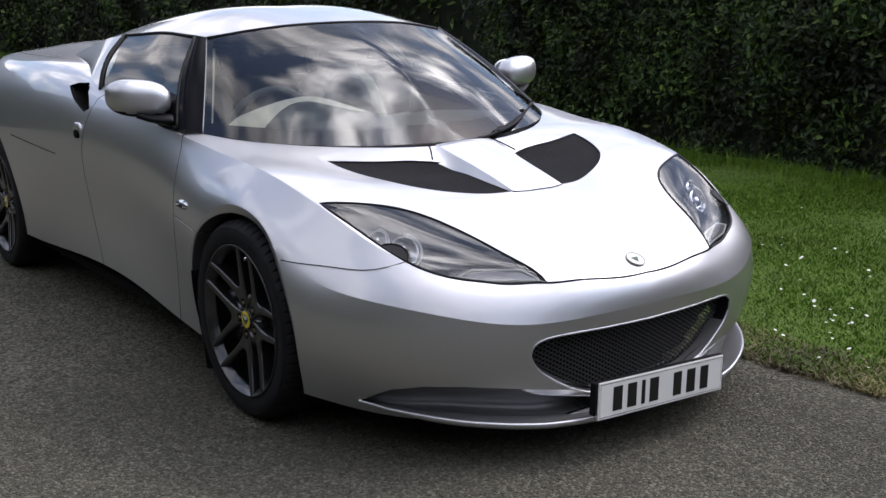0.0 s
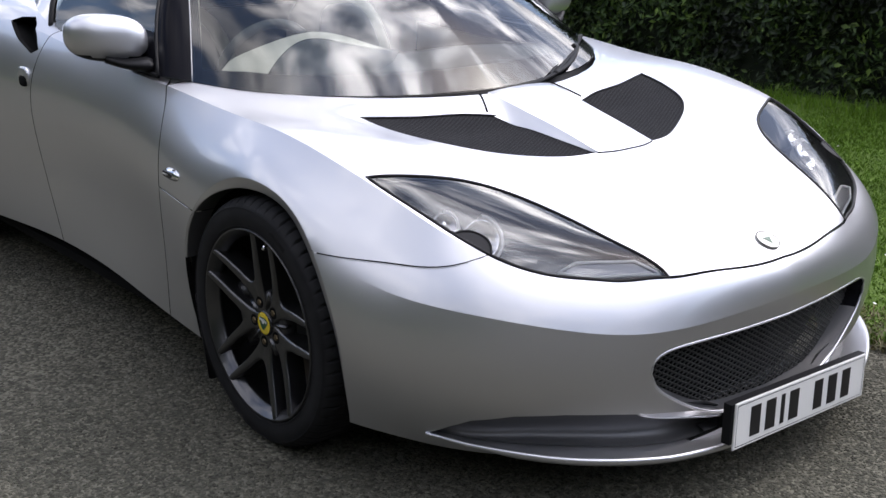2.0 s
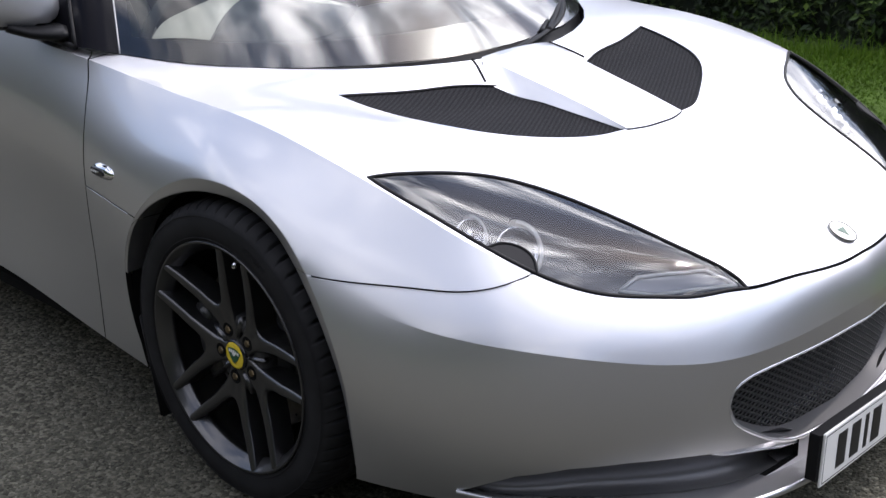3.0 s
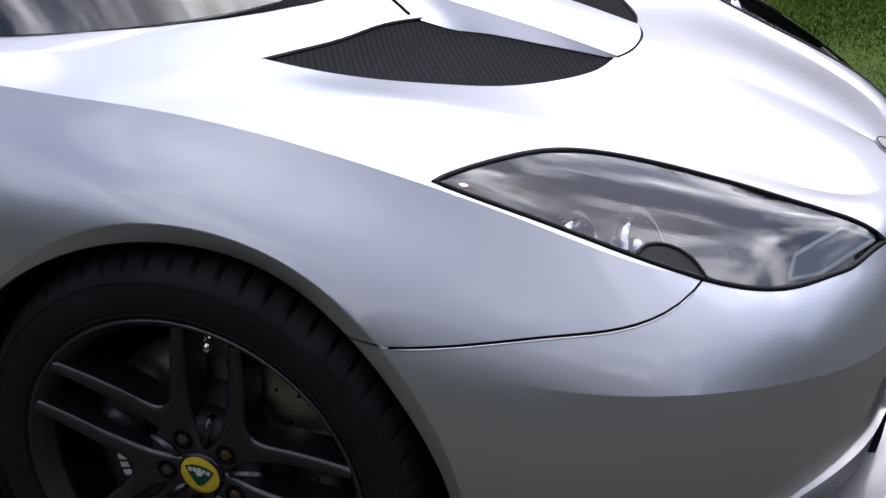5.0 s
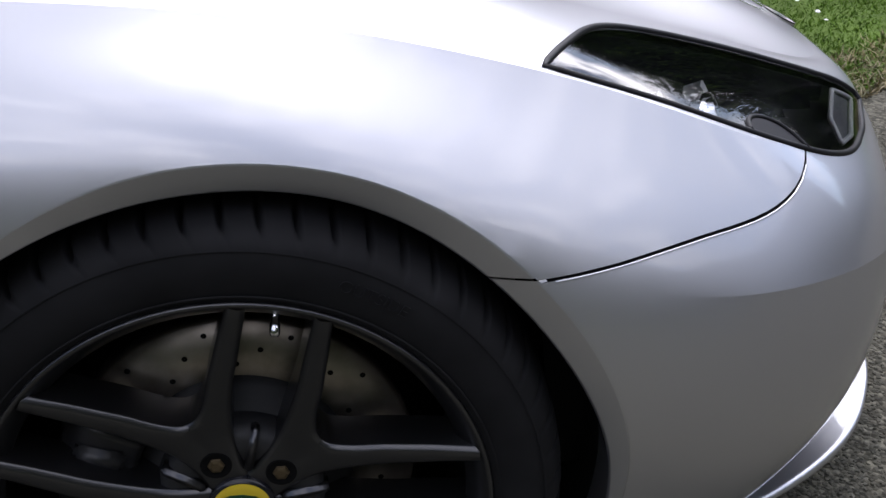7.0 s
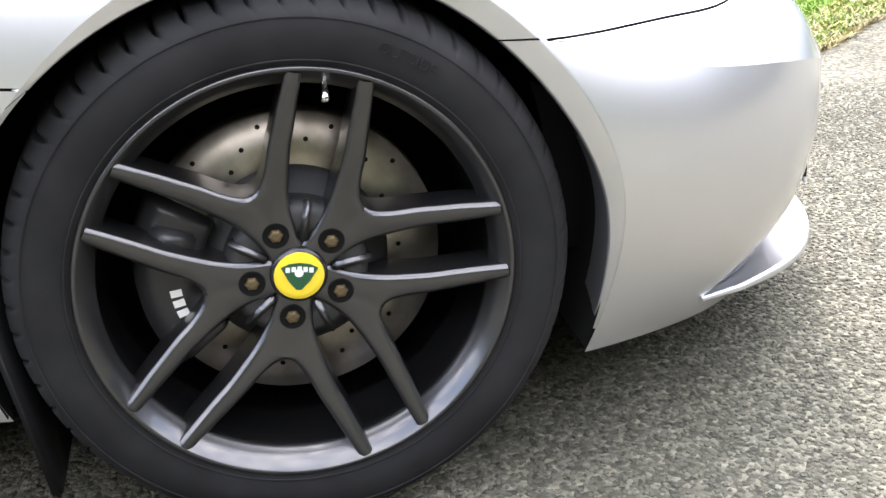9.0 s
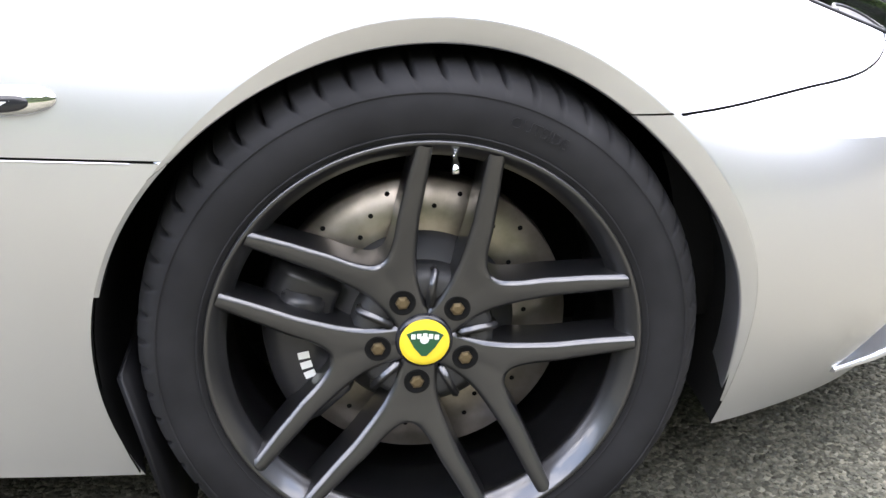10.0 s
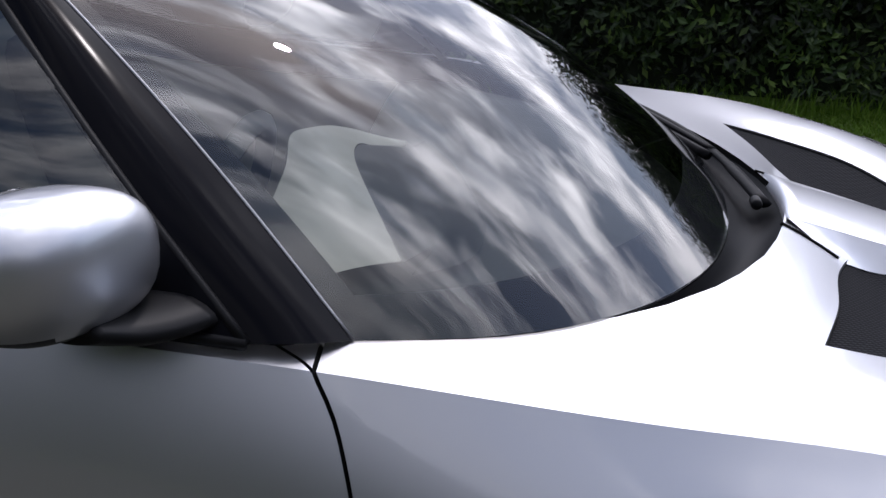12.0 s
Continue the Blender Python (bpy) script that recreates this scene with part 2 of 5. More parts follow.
def skin_net(fine=()):
    """Smooth across, but with an edge along the shoulder, one over the bumper's face and a softer one where the wing meets the bonnet."""
    us = np.r_[np.linspace(0, 1.3, 60)[:-1], np.linspace(1.3, 2.6, 44)[:-1], np.linspace(2.6, KNOT_U[-1], 44)]
    vs = np.concatenate([np.linspace(a, b, n) for a, b, n in zip(KNOT_V, KNOT_V[1:], (8, 9, 9, 9, 9, 6))] + [np.array(fine, float)])
    vs = np.unique(vs.round(6))
    long = np.swapaxes(spline(KNOT_U, np.array(SECTIONS, float), us), 0, 1)
    top, side = vs <= KNOT_V[3] + 1e-6, vs > KNOT_V[3] + 1e-6
    flow = spline(KNOT_V, long, vs)
    edge = np.concatenate([spline(KNOT_V[:4], long[:4], vs[top]), spline(KNOT_V[3:], long[3:], vs[side])])
    # just under the shoulder's edge the flank falls away steeply
    reach = KNOT_V[4] - KNOT_V[3]
    leave = (spline(KNOT_V[3:], long[3:], np.array([KNOT_V[3] + .01 * reach]))[0] - long[3]) / .01
    s = np.clip((vs - KNOT_V[3]) / reach, 0, 1).reshape(-1, 1, 1)
    edge = edge + s * (1 - s) ** 2 * STEEP * (long[4] - long[3] - leave) * (ramp(us, .65, 1.0) * (1 - ramp(us, 1.7, 2.1))).reshape(1, -1, 1)
    inner, wing = vs <= KNOT_V[2] + 1e-6, (vs > KNOT_V[2] + 1e-6) & top
    fold = edge.copy()
    fold[inner] = spline(KNOT_V[:3], long[:3], vs[inner])
    s = ((vs[wing] - KNOT_V[2]) / (KNOT_V[3] - KNOT_V[2])).reshape(-1, 1, 1)
    fold[wing] = long[2] * (1 - s) + long[3] * s + np.array((0, 0, .012)) * 4 * s * (1 - s)
    w1 = (ramp(us, .62, 1.0) * (1 - ramp(us, 2.6, 3.2))).reshape(1, -1, 1)
    w2 = (ramp(us, .1, .4) * (1 - ramp(us, 1.3, 1.6))).reshape(1, -1, 1)
    above = vs <= KNOT_V[4] + 1e-6
    lip = np.concatenate([spline(KNOT_V[:5], long[:5], vs[above]), spline(KNOT_V[4:], long[4:], vs[~above])])
    w3 = (.25 + .75 * ramp(us, .05, .3)).reshape(1, -1, 1) * (1 - ramp(us, .95, 1.2)).reshape(1, -1, 1)
    net = np.swapaxes(flow + w1 * (edge - flow) + w2 * (fold - edge) + w3 * (lip - flow), 0, 1)
    for _ in range(24):
        net[1:-1] = .25 * net[:-2] + .5 * net[1:-1] + .25 * net[2:]
    net[0, :, 1] = 0
    net[:, 0, 1] = 0
    return net


def skin_bmesh(fine=()):
    """The whole outer skin, both halves, one sheet."""
    net = skin_net(fine)
    both = [[tuple(p) for p in row[:0:-1] * (1, -1, 1)] + [tuple(p) for p in row] for row in net]
    bm = grid_mesh(both)
    bmesh.ops.remove_doubles(bm, verts=bm.verts, dist=1e-5)
    bmesh.ops.recalc_face_normals(bm, faces=bm.faces)
    return bm


def solid_shell(sheet, thick):
    """The sheet thickened inwards into a closed solid."""
    sheet.normal_update()
    sheet.verts.index_update()
    inner = {v: sheet.verts.new(v.co - v.normal * thick) for v in list(sheet.verts)}
    rims = [e for e in sheet.edges if e.is_boundary]
    for f in list(sheet.faces):
        sheet.faces.new([inner[v] for v in reversed(f.verts)])
    for e in rims:
        f = e.link_faces[0]
        loop = next(l for l in f.loops if l.edge == e)
        a, b = loop.vert, loop.link_loop_next.vert
        sheet.faces.new((b, a, inner[a], inner[b]))
    bmesh.ops.recalc_face_normals(sheet, faces=sheet.faces)
    return sheet


def ribbon(points, half, lo, hi, axis):
    """A thin upright wall along a line, to cut a panel gap."""
    p = np.array(points, float)
    d = np.gradient(p, axis=0)
    d /= np.linalg.norm(d, axis=1)[:, None]
    n = np.c_[-d[:, 1], d[:, 0]] * half
    def at(q, h):
        return {"z": (q[0], q[1], h), "y": (q[0], h, q[1]), "x": (h, q[0], q[1])}[axis]
    bm = bmesh.new()
    rows = [[bm.verts.new(at(q, h)) for q, h in ((a, lo), (b, lo), (b, hi), (a, hi))] for a, b in zip(p + n, p - n)]
    for r in rows:
        r.append(r[0])
    grid_faces(bm, rows)
    bm.faces.new(rows[0][:4])
    bm.faces.new(rows[-1][:4])
    bmesh.ops.recalc_face_normals(bm, faces=bm.faces)
    return bm


def cut(bm, cutters):
    """The solid bm less all the cutters, as a mesh."""
    def temp(b):
        me = bpy.data.meshes.new("temp")
        b.to_mesh(me)
        b.free()
        return new("temp", me)
    ob = temp(bm)
    for i, c in enumerate(cutters):
        tool = temp(c)
        m = ob.modifiers.new("cut", "BOOLEAN")
        m.operation, m.solver, m.object = "DIFFERENCE", "EXACT", tool
        for k in range(6):
            # a hair's shift, should the faces meet too exactly
            tool.location = (.00023 * k, .00017 * k, .00029 * k)
            bpy.context.view_layer.update()
            me = bpy.data.meshes.new_from_object(ob.evaluated_get(bpy.context.evaluated_depsgraph_get()))
            low, high = np.array([v.co for v in ob.data.vertices]), np.array([v.co for v in me.vertices])
            if len(high) and (high.max(0) < low.max(0) + .001).all() and len(high) > .6 * len(low) and len(high) != len(low):
                break
            if k < 5:
                bpy.data.meshes.remove(me)
        ob.modifiers.remove(m)
        old, ob.data = ob.data, me
        bpy.data.meshes.remove(old)
        old = tool.data
        bpy.data.objects.remove(tool)
        bpy.data.meshes.remove(old)
    me = ob.data
    bpy.data.objects.remove(ob)
    return me


def islands(bm):
    seen, groups = set(), []
    for f in bm.faces:
        if f in seen:
            continue
        seen.add(f)
        stack, group = [f], []
        while stack:
            g = stack.pop()
            group.append(g)
            for e in g.edges:
                for h in e.link_faces:
                    if h not in seen:
                        seen.add(h)
                        stack.append(h)
        groups.append(group)
    return groups


from mathutils.bvhtree import BVHTree

skin = skin_bmesh()
skin.normal_update()
skin.verts.ensure_lookup_table()
skin.faces.ensure_lookup_table()
# a finer copy, with rows close to the shoulder's edge, tells the normals
finer = skin_bmesh((KNOT_V[2] - .006, KNOT_V[2] + .006, KNOT_V[3] - .006, KNOT_V[3] - .003, KNOT_V[3] + .003, KNOT_V[3] + .006, KNOT_V[4] - .005, KNOT_V[4] + .005))
finer.normal_update()
finer.verts.index_update()
SKIN = BVHTree.FromBMesh(finer)
SKIN_NORMALS = [v.normal.copy() for v in finer.verts]
SKIN_FACES = [[(v.index, v.co.copy()) for v in f.verts] for f in finer.faces]
finer.free()


def skin_normal(p):
    """The skin's smooth normal nearest to p, and how far p lies from it."""
    at, _, i, gap = SKIN.find_nearest(p)
    total, n = 0.0, Vector()
    for k, co in SKIN_FACES[i]:
        w = 1.0 / ((co - at).length_squared + 1e-9)
        n += SKIN_NORMALS[k] * w
        total += w
    return n.normalized(), gap


def onto(start, way, fallback, lift):
    hit = SKIN.ray_cast(Vector(start), Vector(way))[0]
    if hit is None:
        hit = SKIN.find_nearest(Vector(fallback))[0]
    return hit + skin_normal(hit)[0] * lift


def on_top(x, y, lift=0.0):
    """The point of the skin above (x, y), raised along its normal."""
    return onto((x, y, 3), (0, 0, -1), (x, y, .7), lift)


def on_side(x, z, side, lift=0.0):
    return onto((x, side * 3, z), (0, -side, 0), (x, side * .88, z), lift)


def on_front(y, z, lift=0.0):
    return onto((3, y, z), (-1, 0, 0), (.85, y, z), lift)


def skin_part(name, me, parent, mats):
    """A piece cut from the skin, with the skin's own smooth normals on its outer side."""
    ob = new(name, me)
    ob.parent = parent
    for m in mats:
        me.materials.append(m)
    normals = []
    for f in me.polygons:
        sn, gap = skin_normal(f.center)
        outer = gap < 0.003 and f.normal.dot(sn) > 0.85
        f.material_index = 0 if outer else 1
        f.use_smooth = outer
        for li in f.loop_indices:
            if not outer:
                normals.append(f.normal.copy())
                continue
            p = me.vertices[me.loops[li].vertex_index].co
            n, own = skin_normal(p)[0], skin_normal(p + (f.center - p).normalized() * min(.009, (f.center - p).length))[0]
            normals.append(n.lerp(own, float(ramp(1 - n.dot(own), .0008, .006))).normalized())
    me.normals_split_custom_set(normals)
    return ob


def mirrored(points):
    return [(x, -y) for x, y in points]


# ---- outlines of the openings (plan, side and front views) ----
ARCH_R, WHEEL_Z = .337, .33
LAMP = [(.295, .750), (.308, .722), (.330, .678), (.363, .608), (.401, .543), (.457, .489), (.540, .444), (.625, .412), (.721, .378), (.786, .350), (.823, .337),
        (.806, .376), (.780, .440), (.748, .500), (.700, .578), (.654, .626), (.606, .659), (.536, .690), (.471, .711), (.408, .729), (.350, .743)]
VENT = [(-.030, .536), (-.005, .458), (.018, .376), (.040, .262), (.062, .192), (.105, .118), (.200, .109), (.300, .104), (.385, .103),
        (.372, .176), (.342, .244), (.302, .318), (.240, .415), (.190, .462), (.117, .502), (.040, .527)]
COWL = [(.002, 0), (-.003, .07), (-.016, .135), (-.036, .21), (-.064, .29), (-.105, .375), (-.142, .435), (-.205, .515), (-.262, .572), (-.375, .657), (-.46, .707), (-.53, .737), (-.594, .768),
        (-.80, .778), (-1.1, .772), (-1.36, .768), (-1.55, .74), (-1.8, .66), (-2.2, .56), (-2.42, .50), (-2.45, 0)]
GRILLE = [(-.413, .335), (-.408, .362), (-.385, .378), (-.345, .385), (-.20, .386), (0, .386), (.20, .386), (.345, .385), (.385, .378), (.408, .362), (.413, .335),
          (.395, .300), (.353, .264), (.292, .226), (.22, .196), (.10, .186), (0, .185), (-.10, .186), (-.22, .196), (-.292, .226), (-.353, .264), (-.395, .300)]
SCOOP = [(.775, .196), (.757, .226), (.735, .248), (.672, .262), (.580, .259), (.481, .247), (.350, .226), (.231, .206), (.190, .185), (.190, .150), (.30, .137), (.45, .146), (.592, .160), (.70, .175)]
SIDE_INTAKE = [(-1.655, .950), (-1.61, .964), (-1.55, .966), (-1.49, .948), (-1.43, .915), (-1.387, .876), (-1.43, .861), (-1.545, .898)]

def lip_width(a):
    """How wide the flat lip round the front arch is, by angle; it dies out at both ends."""
    return .004 + .026 * float(ramp(a, radians(-25), radians(40)) * (1 - ramp(a, radians(92), radians(142))))


def arch_point(a, more=0.0):
    r = ARCH_R + more
    c, s = math.cos(a), math.sin(a)
    wide = 1.065 if c < 0 else 1.005 + .055 * (1 - float(ramp(s, .1, .8))) + (.25 * s * s if s < 0 else 0)
    return (r * c * wide, WHEEL_Z + r * s)


def rounded(outline, k, n=34):
    """A spindle outline with smooth edges between its two points, the first and the k-th."""
    a = smooth_curve(outline[:k + 1], n)
    b = smooth_curve([*outline[k:], outline[0]], n)
    return [tuple(q) for q in (*a[:-1], *b[:-1])]


cutters = [
    prism([arch_point(a, lip_width(a)) for a in np.linspace(-math.pi, math.pi, 121)[:-1]], -1.2, -.62, "y"),
    prism([arch_point(a, lip_width(a)) for a in np.linspace(-math.pi, math.pi, 121)[:-1]], .62, 1.2, "y"),
    prism([(-2.58 + .365 * math.cos(a), .34 + .365 * math.sin(a)) for a in np.linspace(0, 2 * math.pi, 73)[:-1]], -1.2, -.62, "y"),
    prism([(-2.58 + .365 * math.cos(a), .34 + .365 * math.sin(a)) for a in np.linspace(0, 2 * math.pi, 73)[:-1]], .62, 1.2, "y"),
    prism(rounded(LAMP, 10), .45, .95), prism(mirrored(rounded(LAMP, 10)), .45, .95),
    prism(rounded(VENT, 8), .6, .95), prism(mirrored(rounded(VENT, 8)), .6, .95),
    prism(COWL[:-1] + [(-2.45, 0)] + mirrored(COWL[1:-1])[::-1], .6, 1.4),
    prism([tuple(q) for q in smooth_curve(GRILLE, 73, closed=True)[:-1]], .7, 1.2, "x"),
    prism(SCOOP, .45, 1.2, "x"), prism([(-y, z) for y, z in SCOOP], .45, 1.2, "x"),
    prism(SIDE_INTAKE, .70, 1.0, "y"), prism(SIDE_INTAKE, -1.0, -.70, "y"),
]
GAP, FINE = .0021, .0015
hood_line = smooth_curve([(.800, .376), (.816, .352), (.8235, .336), (.853, .225), (.872, .110), (.878, 0), (.872, -.110), (.853, -.225), (.8235, -.336), (.816, -.352), (.800, -.376)], 61)
bumper_line = smooth_curve([(.20, .579), (.25, .578), (.35, .577), (.46, .577), (.535, .577), (.566, .582), (.588, .590), (.604, .600), (.616, .610), (.630, .624)], 31)
door_line = smooth_curve([(-.5545, .8535), (-.549, .843), (-.533, .817), (-.516, .775), (-.501, .717), (-.496, .659), (-.4965, .599), (-.504, .519), (-.513, .43), (-.522, .34), (-.53, .24), (-.537, .10)], 45)
door_rear = smooth_curve([(-1.33, .99), (-1.36, .90), (-1.40, .78), (-1.42, .60), (-1.40, .42), (-1.33, .27), (-1.25, .10)], 31)
wing_line = smooth_curve([(-.4985, .5875), (-.38, .580), (-.22, .569)], 9)
rear_line = smooth_curve([(-1.69, .667), (-1.95, .684), (-2.24, .698)], 9)
for s in (1, -1):
    lo, hi = (.5, 1.1) if s > 0 else (-1.1, -.5)
    for line in (bumper_line, door_line, door_rear, wing_line, rear_line):
        cutters.insert(0, ribbon(line, FINE if line is bumper_line or line is wing_line else GAP, lo, hi, "y"))
    cutters.insert(0, ribbon(smooth_curve([(-.5525, s * .8015), (-.564, s * .789), (-.582, s * .776), (-.604, s * .760)], 9), GAP, .80, .90, "z"))
    cutters.insert(0, ribbon(smooth_curve([(-2.15, s * .655), (-2.5, s * .66), (-2.9, s * .645), (-3.2, s * .58), (-3.5, s * .45)], 25), GAP, .85, 1.15, "z"))

cutters.insert(0, ribbon(hood_line, GAP, .40, .62, "z"))
car = empty("sports_car", "silver two-door sports car parked on asphalt beside a grass verge", "car")
whole = cut(solid_shell(skin.copy(), .012), cutters)
bm = bmesh.new()
bm.from_mesh(whole)
stray = [f for f in bm.faces if max(SKIN.find_nearest(v.co)[3] for v in f.verts) > .03]
bmesh.ops.delete(bm, geom=stray, context="FACES")
for group in islands(bm):
    area = sum(f.calc_area() for f in group)
    if area < .002:
        continue
    c = sum((f.calc_center_median() for f in group), Vector()) / len(group)
    lowest = min(v.co.z for f in group for v in f.verts)
    xs = [v.co.x for f in group for v in f.verts]
    ys = [v.co.y for f in group for v in f.verts]
    if max(xs) > .5:
        name = "front_bumper" if lowest < .3 else "bonnet"
    elif max(xs) > -.3 and max(xs) < .1 and lowest < .3:
        name = "lower_wing"
    elif min(xs) > -1.6 and max(xs) < -.3:
        name = "door"
    else:
        name = "rear_body"
    keep = bmesh.new()
    made = {}
    for f in group:
        for v in f.verts:
            if v not in made:
                made[v] = keep.verts.new(v.co)
        ring = [made[v] for v in f.verts]
        if keep.faces.get(ring) is None:
            keep.faces.new(ring)
    me = bpy.data.meshes.new(name)
    keep.normal_update()
    keep.to_mesh(me)
    keep.free()
    skin_part(name, me, car, (silver, inner_black))
bm.free()
bpy.data.meshes.remove(whole)


# ---- more shapes ----
def tube(points, radius, sides=8, closed=False, flat=1.0):
    """A round bar along a line; radius may be one number or one for each point."""
    p = [Vector(q) for q in points]
    n = len(p)
    rad = [radius] * n if isinstance(radius, (int, float)) else list(radius)
    bm = bmesh.new()
    rows = []
    up = Vector((0, 0, 1))
    for i, q in enumerate(p):
        a, b = (p[i - 1], p[(i + 1) % n]) if closed else (p[max(i - 1, 0)], p[min(i + 1, n - 1)])
        d = (b - a).normalized()
        ref = up if abs(d.z) < .95 else Vector((1, 0, 0))
        e1 = d.cross(ref).normalized()
        e2 = e1.cross(d).normalized()
        rows.append([bm.verts.new(q + rad[i] * (math.cos(t) * e1 + flat * math.sin(t) * e2)) for t in np.linspace(0, 2 * math.pi, sides + 1)[:-1]])
    for r in rows:
        r.append(r[0])
    if closed:
        rows.append(rows[0])
    grid_faces(bm, rows)
    if not closed:
        for r in (rows[0], rows[-1]):
            bm.faces.new(r[:-1])
    bmesh.ops.recalc_face_normals(bm, faces=bm.faces)
    return bm


def ruled(a, b, n, place=lambda p: p):
    """A net between two lines of points."""
    a, b = np.array(a, float), np.array(b, float)
    return grid_mesh([[tuple(place(p)) for p in a * (1 - s) + b * s] for s in np.linspace(0, 1, n)])


def blob(centre, radii, power=2.6, n=20, m=Matrix()):
    """A rounded lump between an ellipsoid and a box."""
    bm = bmesh.new()
    def curve(c):
        return math.copysign(abs(c) ** (2 / power), c)
    rows = []
    for i in range(n // 2 + 1):
        v = -math.pi / 2 + math.pi * i / (n // 2)
        row = []
        for j in range(n):
            u = 2 * math.pi * j / n
            q = Vector((radii[0] * curve(math.cos(v)) * curve(math.cos(u)), radii[1] * curve(math.cos(v)) * curve(math.sin(u)), radii[2] * curve(math.sin(v))))
            row.append(bm.verts.new(Vector(centre) + m.to_3x3() @ q))
        row.append(row[0])
        rows.append(row)
    grid_faces(bm, rows)
    bmesh.ops.remove_doubles(bm, verts=bm.verts, dist=1e-5)
    bmesh.ops.recalc_face_normals(bm, faces=bm.faces)
    return bm


def both_sides(points):
    """A half line from the centre outwards, completed to the other side."""
    return [(x, -y, z) for x, y, z in points[:0:-1]] + [tuple(p) for p in points]


def facing(bm, way):
    """The sheet with its faces turned towards a direction."""
    bm.normal_update()
    if sum((f.normal.dot(Vector(way)) * f.calc_area() for f in bm.faces), 0.0) < 0:
        bmesh.ops.reverse_faces(bm, faces=bm.faces)
    return bm


def join(*parts):
    out = bmesh.new()
    for b in parts:
        me = bpy.data.meshes.new("temp")
        b.to_mesh(me)
        b.free()
        out.from_mesh(me)
        bpy.data.meshes.remove(me)
    return out


chrome = material("chrome", (0.75, 0.75, 0.77), 0.08, 1.0)
lamp_bowl = material("lamp_bowl", (0.030, 0.030, 0.033), 0.34, 0.2)
trim_grey = material("trim_grey", (0.30, 0.30, 0.31), 0.4, 0.8)
seat_cream = material("seat_cream", (0.34, 0.33, 0.29), 0.6)
mesh_grey = material("grille_grey", (0.022, 0.022, 0.021), 0.5)
washer_grey = material("washer_grey", (0.014, 0.014, 0.016), 0.45, spec=0.1)
lamp_glass = clear("lamp_glass", (0.93, 0.94, 0.95), ior=1.65)
cream = material("cream_leather", (0.56, 0.54, 0.48), 0.55)
mottled(cream, (0.52, 0.50, 0.44), (0.60, 0.58, 0.52), 8, 2.0)
dark_trim = material("dark_dash_trim", (0.060, 0.062, 0.064), 0.75, spec=0.2)
mottled(dark_trim, (0.080, 0.084, 0.084), (0.110, 0.115, 0.115), 7, 2.0)
plate_white = material("plate_white", (0.72, 0.72, 0.70), 0.3)
ink = material("black_ink", (0.008, 0.008, 0.009), 0.4)
yellow = material("yellow_enamel", (0.75, 0.55, 0.03), 0.25, 0.0, 0.5)
green_ink = material("green_enamel", (0.01, 0.07, 0.03), 0.3)
# silver bodywork inside the scoops and grille mouth, darkened to stand for shade
shaded_silver = material("shaded_silver", (0.12, 0.12, 0.125), 0.42, 0.6)
steel = material("brake_steel", (0.34, 0.31, 0.28), 0.34, 0.85)
mottled(steel, (0.23, 0.205, 0.17), (0.36, 0.32, 0.275), 30)
bell_grey = material("disc_bell_grey", (0.02, 0.02, 0.021), 0.6)
caliper_black = material("caliper_black", (0.02, 0.02, 0.022), 0.35)
brass = material("brass_nut", (0.16, 0.12, 0.07), 0.4, 0.8)
off_white = material("off_white_print", (0.7, 0.7, 0.68), 0.5)

# fine woven mesh of the bonnet vents
weave = material("vent_weave", (0.02, 0.02, 0.022), 0.85, spec=0.06)
wcoord2 = add(weave, "ShaderNodeTexCoord")
wmap2 = add(weave, "ShaderNodeMapping", Rotation=(0, 0, radians(62)))
wwave = add(weave, "ShaderNodeTexWave", Scale=52.0, Distortion=0.0)
wcross = add(weave, "ShaderNodeTexWave", Scale=34.0, Distortion=0.0)
wcross.bands_direction = "Y"
wire(weave, wcoord2, "Object", wmap2, "Vector")
wire(weave, wmap2, "Vector", wwave, "Vector")
wire(weave, wmap2, "Vector", wcross, "Vector")
wmul = add(weave, "ShaderNodeMath")
wmul.operation = "MULTIPLY"
m_in = add(weave, "ShaderNodeMapRange", From_Min=0.0, From_Max=1.0, To_Min=0.35, To_Max=1.0)
wire(weave, wcross, "Fac", m_in, "Value")
weave.node_tree.links.new(wwave.outputs["Fac"], wmul.inputs[0])
weave.node_tree.links.new(m_in.outputs["Result"], wmul.inputs[1])
wramp = add(weave, "ShaderNodeValToRGB")
wramp.color_ramp.elements[0].position, wramp.color_ramp.elements[1].position = 0.30, 0.55
wramp.color_ramp.elements[0].color, wramp.color_ramp.elements[1].color = (0.011, 0.011, 0.012, 1), (0.034, 0.034, 0.037, 1)
weave.node_tree.links.new(wmul.outputs["Value"], wramp.inputs["Fac"])
wire(weave, wramp, "Color", principled(weave), "Base Color")
wbump = add(weave, "ShaderNodeBump", Strength=0.8, Distance=0.002)
weave.node_tree.links.new(wmul.outputs["Value"], wbump.inputs["Height"])
wire(weave, wbump, "Normal", principled(weave), "Normal")


# ---- lamps ----
def split_outline(outline, k, n):
    """The two edges of a spindle outline, both from its first point to its k-th."""
    a = smooth_curve(outline[:k + 1], n)
    b = smooth_curve([outline[0], *outline[:k - 1:-1]], n)
    return a, b


def outline_on_skin(outline, k, lift, s, n=45):
    return [on_top(x, s * y, lift) for x, y in rounded(outline, k, n)]


